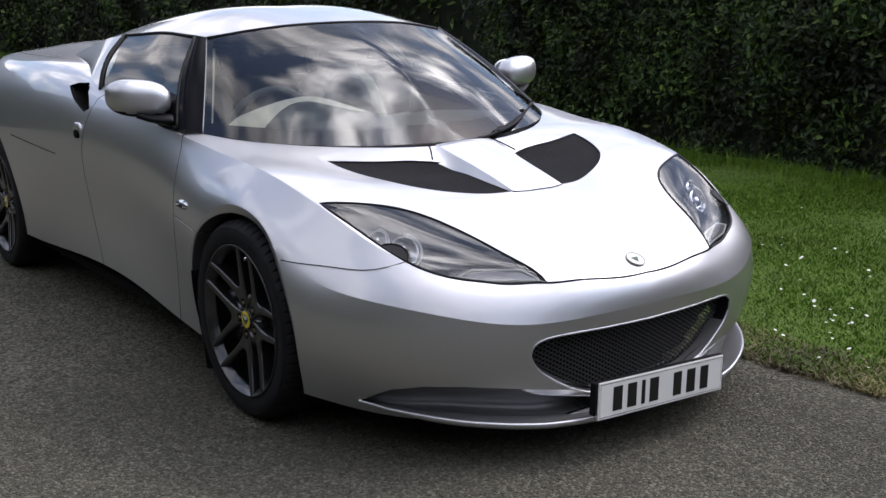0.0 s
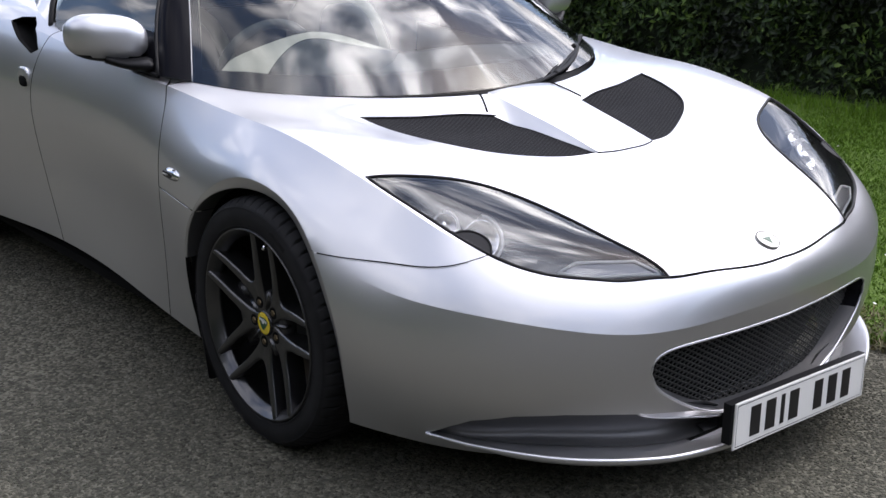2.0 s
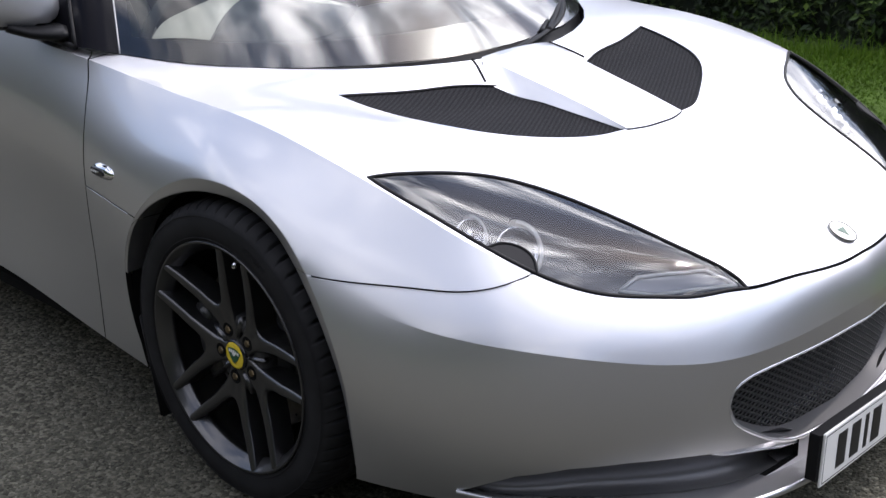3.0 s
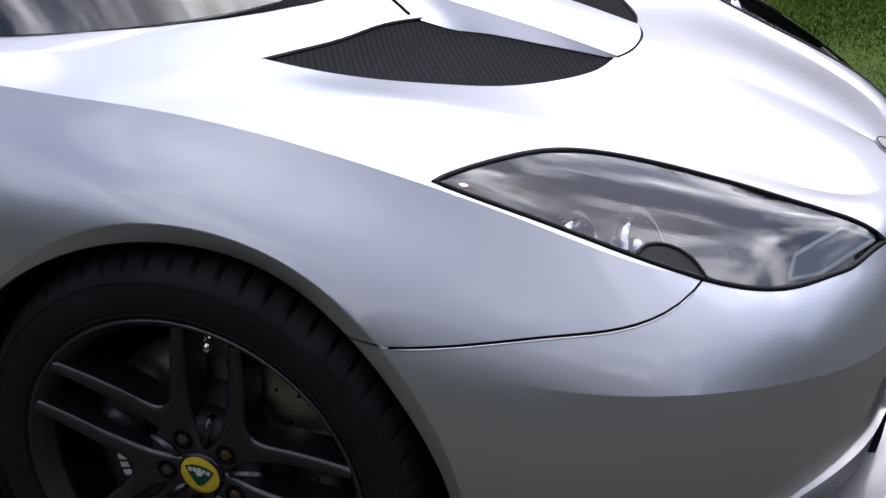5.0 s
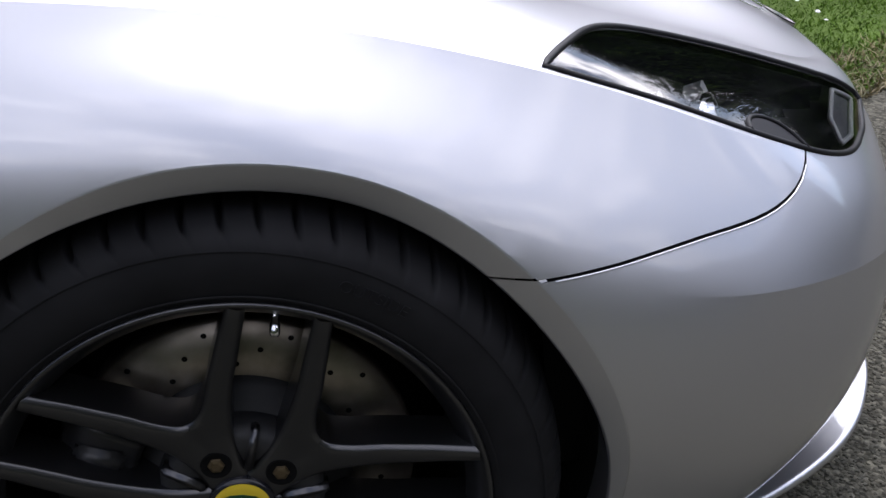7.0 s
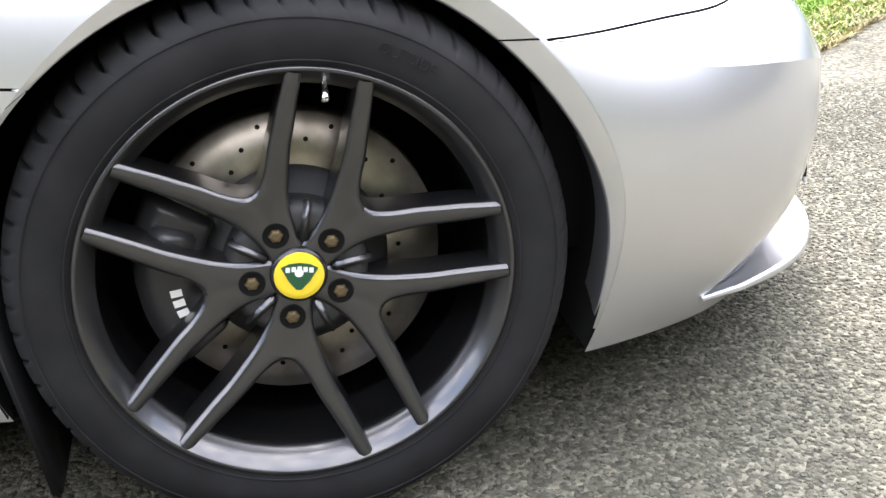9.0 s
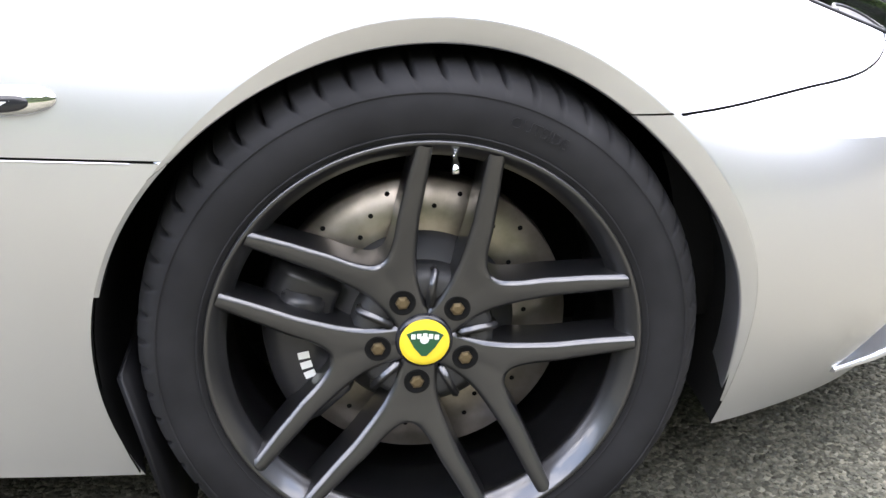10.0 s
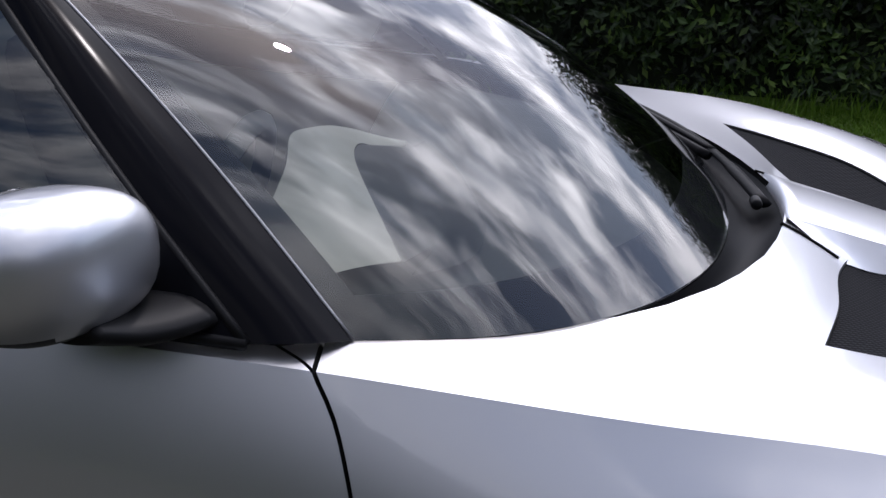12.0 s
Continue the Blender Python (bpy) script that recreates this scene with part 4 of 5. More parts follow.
    # a thin rib between every two spokes
    for k in range(5):
        rib = bmesh.new()
        box(rib, (.046, .020, .0085), Matrix.Rotation(-radians(6.2 - 72 * k), 4, "Y") @ Matrix.Translation((.062, -.0745, 0)) @ Matrix.Rotation(radians(5), 4, "Z"))
        bmesh.ops.bevel(rib, geom=rib.edges[:], offset=.0022, segments=2, affect="EDGES")
        part("hub_rib", rib, gunmetal, w)
    bm = lathe(bmesh.new(), [(.0005, -.070), (.034, -.070), (.036, -.076), (.070, -.0795), (.080, -.074), (.084, -.045), (.07, -.03)], 60)
    part("hub", bm, bell_grey, w)
    bm = lathe(bmesh.new(), [(.0005, -.0905), (.022, -.0905), (.0285, -.0895), (.031, -.087), (.032, -.07)], 48)
    part("centre_cap", bm, yellow, w, "yellow centre cap")
    bm = lathe(bmesh.new(), [(.0284, -.0897), (.0305, -.0885), (.0327, -.086), (.0333, -.072)], 48)
    part("cap_ring", bm, black_gloss, w)
    bm = prism([(-.021, .010), (-.012, .0145), (0, .016), (.012, .0145), (.021, .010), (.012, -.006), (.003, -.0165), (-.003, -.0165), (-.012, -.006)], -.0914, -.0895, "y")
    bm.transform(Matrix.Rotation(radians(6), 4, "Y"))
    part("cap_shield", bm, green_ink, w, "dark green shield", smooth=False)
    bm = bmesh.new()
    for i in range(5):
        sub = bmesh.new()
        box(sub, (.0048, .0006, .0058), Matrix.Rotation(radians(6), 4, "Y") @ Matrix.Translation(((i - 2) * .0066, -.0916, .0075 + .0015 * (1 - abs(i - 2) / 2))))
        bm = join(bm, sub)
    sub = lathe(bmesh.new(), [(.0003, -.0917), (.005, -.0917), (.005, -.0912)], 16, (0, 0, .004))
    bm = join(bm, sub)
    part("cap_mark", bm, off_white, w, smooth=False)
    for k in range(5):
        a = radians(42.2 - 72 * k)
        c = (.053 * math.cos(a), 0, .053 * math.sin(a))
        part("nut_well", lathe(bmesh.new(), [(.0003, -.0846), (.0128, -.0846), (.0138, -.0854), (.0150, -.0850), (.0155, -.080)], 24, c), inner_black, w)
        part("lug_nut", lathe(bmesh.new(), [(.0003, -.0879), (.0045, -.0879), (.0075, -.0869), (.0088, -.0839), (.0088, -.06)], 6, c), brass, w, smooth=False)
    stem = [(.043, -.086, .219), (.0425, -.092, .213), (.042, -.098, .207), (.0415, -.102, .200)]
    part("valve", tube(smooth_curve(stem, 12), [.0055, .0055, .0045, .0035, .0035, .0035, .0048, .005, .005, .005, .0048, .0035], 12), chrome, w, "bright tyre valve")
    # brake
    bm = lathe(bmesh.new(), [(.111, -.026), (.172, -.026), (.174, -.020), (.174, .002), (.111, .002)], 90)
    part("brake_disc", bm, steel, w, "drilled steel brake disc")
    part("disc_bell", lathe(bmesh.new(), [(.0005, -.052), (.076, -.052), (.086, -.046), (.104, -.034), (.112, -.0245), (.114, .004)], 60), bell_grey, w)
    hole = None
    for i in range(24):
        for j, r in enumerate((.124, .141, .160)):
            a = 2 * math.pi * (i / 24) + j * .09
            if (i + j) % 2:
                continue
            if hole is None:
                hole = part("drill_hole", lathe(bmesh.new(), [(.0002, -.0264), (.0030, -.0264), (.0030, -.0255)], 8), inner_black, w)
            else:
                more = new("drill_hole", hole.data)
                more.parent = w
                hole = more
            hole.location = (r * math.cos(a), 0, r * math.sin(a))
    # caliper at the rear of the disc
    bm = bmesh.new()
    rows = []
    for a in np.linspace(radians(148), radians(218), 22):
        sec = ((.104, -.05), (.111, -.060), (.158, -.062), (.180, -.050), (.184, -.02), (.184, .02), (.104, .02))
        rows.append([bm.verts.new((r * math.cos(a), y, r * math.sin(a))) for r, y in sec])
    grid_faces(bm, rows)
    bm.faces.new(rows[0])
    bm.faces.new(rows[-1])
    bmesh.ops.recalc_face_normals(bm, faces=bm.faces)
    part("brake_caliper", bm, caliper_black, w, "black brake caliper")
    bm = bmesh.new()
    for i in range(4):
        a = radians(187 + 5.2 * i)
        sub = bmesh.new()
        box(sub, (.013, .0008, .0085), Matrix.Translation((.138 * math.cos(a), -.0626, .138 * math.sin(a))) @ Matrix.Rotation(-a, 4, "Y"))
        bm = join(bm, sub)
    part("caliper_mark", bm, off_white, w, smooth=False)
    bm = bmesh.new()
    box(bm, (.050, .016, .030), Matrix.Translation((-.135, -.060, .045)) @ Matrix.Rotation(radians(20), 4, "Y"))
    bmesh.ops.bevel(bm, geom=bm.edges[:], offset=.004, segments=2, affect="EDGES")
    part("caliper_bridge", bm, caliper_black, w)
    return w


wheel = make_wheel()
text = bpy.data.curves.new("temp", "FONT")
text.body, text.size, text.extrude = "OUTSIDE", .017, .0004
text_ob = new("temp", text)
letters = bpy.data.meshes.new_from_object(text_ob.evaluated_get(bpy.context.evaluated_depsgraph_get()))
bpy.data.objects.remove(text_ob)
span = max(v.co.x for v in letters.vertices)
for v in letters.vertices:
    a = radians(62) + (span / 2 - v.co.x) / .285
    r = .270 + v.co.y
    v.co = (r * math.cos(a), -.1172 - v.co.z, r * math.sin(a))
letters.name = "sidewall_lettering"
lettering = new("sidewall_lettering", letters)
letters.materials.append(rubber)
lettering.parent = wheel
wheel.parent = car
place_r = pose(-.002, -.776, .3285, 0, 0, .4)
wheel.matrix_basis = place_r
copy_thing(wheel, pose(-.002, .776, .3285, 0, 0, 180.4))
copy_thing(wheel, pose(-2.58, -.785, .3285))
copy_thing(wheel, pose(-2.58, .785, .3285, 0, 0, 180))

# ---- greenhouse ----
HEADER = [(-.810, 0, 1.205), (-.835, .30, 1.193), (-.902, .532, 1.160)]
BASE = [(-.085, 0, .806), (-.096, .16, .808), (-.130, .32, .813), (-.190, .46, .820), (-.29, .60, .832), (-.40, .685, .843), (-.526, .738, .853)]
NS = 24


def screen_rows(nu=28, lower=0.0):
    head, base = smooth_curve(HEADER, NS), smooth_curve(BASE, NS)
    rows = []
    for s in np.linspace(0, 1, nu):
        lift = np.array((.035, 0, .045)) * math.sin(math.pi * s)
        row = base * (1 - s) + head * s + lift * np.linspace(1, .15, NS)[:, None] - np.array((.4, 0, .9)) * lower
        rows.append(both_sides([tuple(p) for p in row]))
    return rows


screen = part("windscreen", facing(grid_mesh(screen_rows()), (.5, 0, 1)), screen_glass, car, "clear windscreen reflecting clouds")
screen.visible_shadow = False
rows = screen_rows(lower=.003)
part("screen_band", grid_mesh(rows[:4]), black_gloss, screen, "black printed band")
part("screen_band", grid_mesh(rows[-2:]), black_gloss, screen, "black printed band")
for sl in (slice(0, 2), slice(-2, None)):
    part("screen_band", grid_mesh([r[sl] for r in rows]), black_gloss, screen, "black printed band")
ROOF = [[(-.810, 0, 1.208), (-.835, .30, 1.196), (-.902, .537, 1.163)],
        [(-1.25, 0, 1.262), (-1.25, .33, 1.243), (-1.25, .565, 1.172)],
        [(-1.65, 0, 1.240), (-1.65, .33, 1.220), (-1.68, .575, 1.145)],
        [(-2.1, 0, 1.165), (-2.1, .32, 1.15), (-2.1, .56, 1.085)],
        [(-2.5, 0, 1.045), (-2.5, .32, 1.035), (-2.5, .55, 1.005)]]
rn = spline([0, .4, .75, 1.2, 1.6], np.array(ROOF), np.linspace(0, 1.6, 34))
rn = np.swapaxes(spline([0, .33, .56], np.swapaxes(rn, 0, 1), np.linspace(0, .56, 16)), 0, 1)
part("roof", grid_mesh([both_sides([tuple(p) for p in r]) for r in rn]), silver, car)
part("header_seal", tube([Vector(p) + Vector((.004, 0, -.002)) for p in both_sides([tuple(p) for p in smooth_curve(HEADER, 20)])], .006, 6), black_plastic, car)
for s in (-1, 1):
    flip = lambda pts: [(x, s * y, z) for x, y, z in pts]
    # black pillar
    a = np.array([r[-1] for r in screen_rows(16)])
    b = np.array(smooth_curve([(-.618, .792, .866), (-.775, .705, 1.008), (-.960, .556, 1.160)], 16))
    c = (a + b) / 2 + np.array((.006, .016, .006))
    rows = spline([0, .5, 1], np.array([a, c, b]), np.linspace(0, 1, 7))
    part("windscreen_pillar", grid_mesh([flip(r) for r in rows]), pillar_black, car, "gloss black windscreen pillar")
    part("screen_trim", tube(flip(a), .0020, 6), trim_grey, car, "thin bright windscreen trim")
    part("pillar_seal", tube(flip(b), .006, 6), black_plastic, car)
    part("pillar_trim", ruled(flip(a[1:14] - (.050, .035, .004)), flip(a[1:14] - (.060, .064, .004)), 3), cream, car, "cream inner trim of the pillar")
    # side window
    low = smooth_curve([(-.618, .792, .866), (-.95, .784, .885), (-1.25, .776, .905), (-1.42, .770, .930)], 14)
    high = smooth_curve([(-.960, .556, 1.160), (-1.22, .566, 1.170), (-1.45, .568, 1.158), (-1.62, .572, 1.148)], 14)
    mid = (low + high) / 2 + np.array((0, .028, .01))
    rows = spline([0, .5, 1], np.array([low, mid, high]), np.linspace(0, 1, 10))
    win = part("side_window", facing(grid_mesh([flip(r) for r in rows]), (0, s, .3)), side_glass, car, "tinted side window")
    part("window_seal", tube(flip(low), .007, 6), black_plastic, win)
    part("window_seal", tube(flip(high), .007, 6), black_plastic, win)
    part("window_seal", tube(flip([r[-1] for r in rows]), .012, 6), black_plastic, win)
    part("sail_panel", grid_mesh([flip(r[:4]) for r in np.array(rows)[:4] + np.array((0, .003, .001))]), pillar_black, car, "black mirror sail panel")
    # rear quarter, from the roof's edge down to the haunch
    up = [p for p in (tuple(r[-1]) for r in rn) if p[0] < -1.58]
    up = smooth_curve([(-1.60, .572, 1.149), *up[1:]], 24)
    down = np.array([tuple(on_top(x, y, 0)) for x, y in smooth_curve([(-1.40, .768), (-1.56, .748), (-1.80, .675), (-2.2, .575), (-2.44, .51)], 24)])
    mid = (up + down) / 2 + np.array((0, .012, -.012))
    rows = spline([0, .5, 1], np.array([up, mid, down]), np.linspace(0, 1, 10))
    part("rear_quarter", grid_mesh([flip(r) for r in rows]), silver, car)
    # side intake and its dark duct
    mouth = smooth_curve(SIDE_INTAKE, 40, closed=True)
    at = [on_side(x, z, s, -.001) for x, z in mouth]
    part("side_intake", ruled(at, [(p.x - .03, p.y - s * .07, p.z - .01) for p in at], 4), inner_black, car)
    bm = bmesh.new()
    bm.faces.new([bm.verts.new((p.x - .03, p.y - s * .068, p.z - .01)) for p in at[:-1]])
    part("intake_back", bm, inner_black, car)
    # door handle
    h = on_side(-1.46, .785, s, -.004)
    bm = blob(h, (.042, .010, .034), 3.0, 18)
    handle = part("door_handle", bm, silver, car)
    part("handle_recess", blob(on_side(-1.455, .772, s, .002), (.030, .008, .018), 3.0, 16), inner_black, handle)
    # repeater
    r = on_side(-.4005, .639, s, -.003)
    bm = blob((0, 0, 0), (.050, .014, .0165), 2.2, 28)
    bm.transform(Matrix.Translation(r) @ skin_normal(r)[0].to_track_quat("Y", "Z").to_matrix().to_4x4())
    rep = part("side_repeater", bm, chrome, car, "bright side repeater lamp")
    lift = skin_normal(r)[0]
    bm = blob((0, 0, 0), (.032, .0035, .0088), 2.6, 20)
    bm.transform(Matrix.Translation(r + lift * .0125 + Vector((-.008, 0, -.001))) @ lift.to_track_quat("Y", "Z").to_matrix().to_4x4())
    part("repeater_insert", bm, black_gloss, rep)
    bm = bmesh.new()
    for i in range(5):
        sub = bmesh.new()
        box(sub, (.006, .0006, .0042), Matrix.Translation(r + lift * .0163 + Vector((-.008 + (i - 2) * .0085, 0, -.001))))
        bm = join(bm, sub)
    part("repeater_mark", bm, off_white, rep, smooth=False)
    # door mirror
    mirror = new("door_mirror")
    mirror.parent = car
    shell = blob((-.768, s * .868, .965), (.066, .106, .066), 2.6, 36)
    for v in shell.verts:
        k = (v.co.x + .768) / .066
        if k < -.55:
            v.co.x = -.768 - .048
        out = (abs(v.co.y) - .868) / .106
        v.co.z += .010 * out
        v.co.x -= .025 * out
    under = shell.copy()
    under.normal_update()
    shell.normal_update()
    bmesh.ops.delete(shell, geom=[f for f in shell.faces if f.normal.z < -.72], context="FACES")
    bmesh.ops.delete(under, geom=[f for f in under.faces if f.normal.z >= -.72], context="FACES")
    part("mirror_shell", shell, silver, mirror)
    part("mirror_underside", under, black_plastic, mirror, "black mirror underside")
    part("mirror_glass", blob((-.818, s * .868, .965), (.004, .092, .054), 3.0, 24), chrome, mirror)
    stalk = smooth_curve([(-.765, s * .875, .912), (-.745, s * .835, .898), (-.722, s * .800, .891), (-.705, s * .765, .888)], 14)
    part("mirror_foot", tube(stalk, np.linspace(.052, .066, 14).tolist(), 20, flat=.30), black_plastic, mirror)

# black scuttle between the glass and the bonnet, and the wiper
scuttle_black = material("scuttle_black", (0.008, 0.008, 0.009), 0.5, spec=0.06)
bumped(scuttle_black, 500, 0.1, 0.0005)
wiper_black = material("wiper_black", (0.007, 0.007, 0.008), 0.45, spec=0.06)
a = smooth_curve(BASE, 30)
b = np.array([(x, y, on_top(x, y).z) for x, y in smooth_curve(COWL[:13], 30)])
d = (a + b) / 2 - np.array((0, 0, .030))
rows = spline([0, .5, 1], np.array([a - (0, 0, .004), d, b - (0, 0, .010)]), np.linspace(0, 1, 7))
part("scuttle", grid_mesh([both_sides([tuple(p) for p in r]) for r in rows]), scuttle_black, car)
wiper = new("wiper")
wiper.parent = car
part("wiper_arm", tube(smooth_curve([(-.026, -.020, .800), (-.058, .13, .812), (-.140, .33, .834), (-.270, .495, .858)], 20), [.012] * 6 + [.009] * 14, 8, flat=.55), wiper_black, wiper)
part("wiper_blade", tube(smooth_curve([(-.092, .196, .815), (-.245, .425, .843), (-.402, .625, .869)], 24), .0085, 6), wiper_black, wiper)
part("wiper_spoiler", tube(smooth_curve([(-.082, .212, .822), (-.232, .440, .852), (-.380, .628, .876)], 24), .0080, 6, flat=.5), wiper_black, wiper)
bm = bmesh.new()
box(bm, (.050, .030, .018), Matrix.Translation((-.278, .482, .860)) @ Matrix.Rotation(radians(128), 4, "Z"))
bmesh.ops.bevel(bm, geom=bm.edges[:], offset=.004, segments=2, affect="EDGES")
part("wiper_clip", bm, wiper_black, wiper)
part("wiper_pivot", lathe(bmesh.new(), [(.0005, -.006), (.007, -.006), (.009, 0), (.009, .02)], 20, (-.038, -.025, .800)), black_plastic, wiper)

# ---- cabin ----
front = np.array([(x - .03, y * .93, z - .045) for x, y, z in smooth_curve(BASE, 20)])
back = smooth_curve([(-.66, 0, .840), (-.68, .35, .842), (-.70, .65, .820)], 20)
mid = (front + back) / 2 + np.array((0, 0, .012))
rows = spline([0, .5, 1], np.array([front, mid, back]), np.linspace(0, 1, 14))
low = rows[-1] + np.array((-.05, 0, -.25))
part("dashboard", grid_mesh([both_sides([tuple(p) for p in r]) for r in (*rows, (rows[-1] + low) / 2 + np.array((.0, 0, .02)), low)]), dark_trim, car, "dark grey dashboard")
outer_arc = smooth_curve([(-.603, -.607, .863), (-.662, -.532, .888), (-.69, -.35, .920), (-.714, -.21, .928), (-.69, -.11, .905), (-.64, -.04, .872), (-.592, .0, .853)], 30)
inner_arc = smooth_curve([(-.513, -.507, .856), (-.545, -.455, .886), (-.575, -.40, .910), (-.605, -.325, .928), (-.615, -.24, .924), (-.608, -.14, .893), (-.588, -.005, .852)], 30)
mid_arc = (outer_arc + inner_arc) / 2 + np.array((.006, 0, .012)) * ramp(np.arange(30), 0, 7)[:, None]
rows = spline([0, .5, 1], np.array([outer_arc - (0, 0, .004), mid_arc, inner_arc - (0, 0, .004)]), np.linspace(0, 1, 9))
part("dash_cowl", grid_mesh([[tuple(p) for p in r] for r in rows]), cream, car, "cream leather dash cowl")
part("cowl_face", ruled(outer_arc - (0, 0, .004), outer_arc - (.02, 0, .10), 3), dark_trim, car)
foot_arc = smooth_curve([(-.500, -.520, .846), (-.455, -.470, .842), (-.43, -.36, .836), (-.44, -.25, .834), (-.47, -.16, .834), (-.52, -.08, .838), (-.575, -.01, .842)], 30)
mid_arc = (foot_arc + inner_arc) / 2 + np.array((.03, 0, .022))
rows = spline([0, .5, 1], np.array([inner_arc - (0, 0, .006), mid_arc, foot_arc - (0, 0, .006)]), np.linspace(0, 1, 9))
part("instrument_hood", grid_mesh([[tuple(p) for p in r] for r in rows]), dark_trim, car, "dark grey instrument hood")
ring = [(-.79 + .055 * math.cos(t), -.345 + .175 * math.sin(t), .80 + .165 * math.cos(t)) for t in np.linspace(0, 2 * math.pi, 49)[:-1]]
wheel_rim = part("steering_wheel", tube(ring, .015, 8, True), dark_trim, car)
part("steering_boss", join(blob((-.785, -.345, .785), (.03, .06, .055), 2.5, 16), tube([(-.785, -.50, .80), (-.785, -.19, .80)], .016, 6)), dark_trim, wheel_rim)
for s in (-1, 1):
    seat = new("seat")
    seat.parent = car
    lean = Matrix.Rotation(radians(-18), 4, "Y")
    part("seat_back", blob((-1.36, s * .345, .66), (.085, .225, .34), 3.0, 24, lean), seat_cream, seat)
    part("seat_centre", blob((-1.30, s * .345, .66), (.060, .140, .30), 3.0, 24, lean), dark_trim, seat)
    part("head_restraint", blob((-1.475, s * .345, 1.00), (.055, .125, .105), 2.8, 20, lean), seat_cream, seat)
    part("seat_cushion", blob((-1.02, s * .345, .36), (.28, .23, .085), 3.0, 24), cream, seat)
    card = [(-.62, .74, .80), (-1.0, .735, .815), (-1.38, .72, .85)]
    part("door_card", ruled([(x, s * y, z) for x, y, z in smooth_curve(card, 10)], [(x, s * (y - .02), z - .5) for x, y, z in smooth_curve(card, 10)], 5), cream, car)
bm = bmesh.new()
box(bm, (.05, 1.3, .62), Matrix.Translation((-1.72, 0, .62)))
part("rear_bulkhead", bm, dark_trim, car, smooth=False)
part("rear_view_mirror", blob((-.80, .0, 1.075), (.018, .115, .032), 3.0, 20), black_plastic, car)
skin.free()


# ---- the place round the car ----
EDGE = [(-70, 2.6), (-25, 1.7), (-10, 1.25), (-3, 1.02), (-1, .93), (.3, .90), (.8, .905), (1.15, .95), (1.55, 1.13), (2.0, 1.50), (2.6, 2.05), (4, 3.0), (9, 4.6), (70, 9.0)]
edge_x, edge_y = np.array(EDGE).T


def verge_edge(x):
    return np.interp(x, edge_x, edge_y)


def fall(y):
    """The road falls gently towards the verge."""
    return .0105 - .06 * ramp(y, .25, 1.6)


# asphalt with its stones
stone_coord = add(asphalt, "ShaderNodeTexCoord")
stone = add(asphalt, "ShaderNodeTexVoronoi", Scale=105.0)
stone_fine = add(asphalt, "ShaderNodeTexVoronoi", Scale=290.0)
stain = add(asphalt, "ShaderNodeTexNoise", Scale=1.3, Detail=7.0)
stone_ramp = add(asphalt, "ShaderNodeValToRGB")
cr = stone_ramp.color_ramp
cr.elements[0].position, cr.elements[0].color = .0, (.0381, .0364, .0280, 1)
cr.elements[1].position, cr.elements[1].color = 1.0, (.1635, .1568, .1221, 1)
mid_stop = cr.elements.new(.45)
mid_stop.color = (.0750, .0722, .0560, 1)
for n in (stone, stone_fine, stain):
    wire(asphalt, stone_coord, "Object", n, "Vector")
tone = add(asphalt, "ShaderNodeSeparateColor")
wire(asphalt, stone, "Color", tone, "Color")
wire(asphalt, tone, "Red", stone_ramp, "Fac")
stain_ramp = add(asphalt, "ShaderNodeMapRange", From_Min=.3, From_Max=.7, To_Min=.82, To_Max=1.1)
wire(asphalt, stain, "Fac", stain_ramp, "Value")
mul = add(asphalt, "ShaderNodeMix")
mul.data_type, mul.blend_type = "RGBA", "MULTIPLY"
mul.inputs["Factor"].default_value = 1.0
wire(asphalt, stone_ramp, "Color", mul, "A")
wire(asphalt, stain_ramp, "Result", mul, "B")
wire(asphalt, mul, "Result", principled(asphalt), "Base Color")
stone_bump = add(asphalt, "ShaderNodeBump", Strength=1.0, Distance=.005)
stone_bump.invert = True
wire(asphalt, stone, "Distance", stone_bump, "Height")
fine_bump = add(asphalt, "ShaderNodeBump", Strength=.5, Distance=.002)
wire(asphalt, stone_fine, "Distance", fine_bump, "Height")
wire(asphalt, stone_bump, "Normal", fine_bump, "Normal")
wire(asphalt, fine_bump, "Normal", principled(asphalt), "Normal")

xs = [-250, -80, -30, -10, -5, -2, 0, 2, 5, 10, 30, 80, 250]
ys = [-250, -80, -30, -10, -4, -2, -1, -.5, 0, .25, .45, .65, .85, 1.05, 1.25, 1.45, 1.6, 2.5, 5, 20, 80, 250]
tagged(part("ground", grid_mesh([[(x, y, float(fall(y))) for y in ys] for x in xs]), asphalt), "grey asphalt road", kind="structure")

mottled(grass_soil, (.060, .105, .010), (.085, .150, .014), 3.0, 8.0)
bumped(grass_soil, 60, .8, .02)


def verge_sheet(name, side):
    lines = np.r_[np.linspace(-70, -5, 14)[:-1], np.linspace(-5, 6, 45), np.linspace(6, 70, 14)[1:]]
    rows = []
    for k, x in enumerate(lines):
        e = verge_edge(x) + (.018 * math.sin(x * 9) + .012 * math.sin(x * 23)) * (abs(x) < 8) if side > 0 else -10.0
        row = [(x, e, float(fall(e)) - .006), (x, e + side * .05, float(fall(e)) + .004)]
        for d in (.15, .4, .8, 1.4, 2.2, 3.4, 6, 12, 40, 170):
            row.append((x, e + side * d, float(fall(e)) + .010 + .02 * min(d, 2) + .010 * min(1, d) * math.sin(x * 3.1 + d * 4)))
        rows.append(row)
    return tagged(part(name, facing(grid_mesh(rows), (0, 0, 1)), grass_soil), "mown green grass verge", kind="structure")


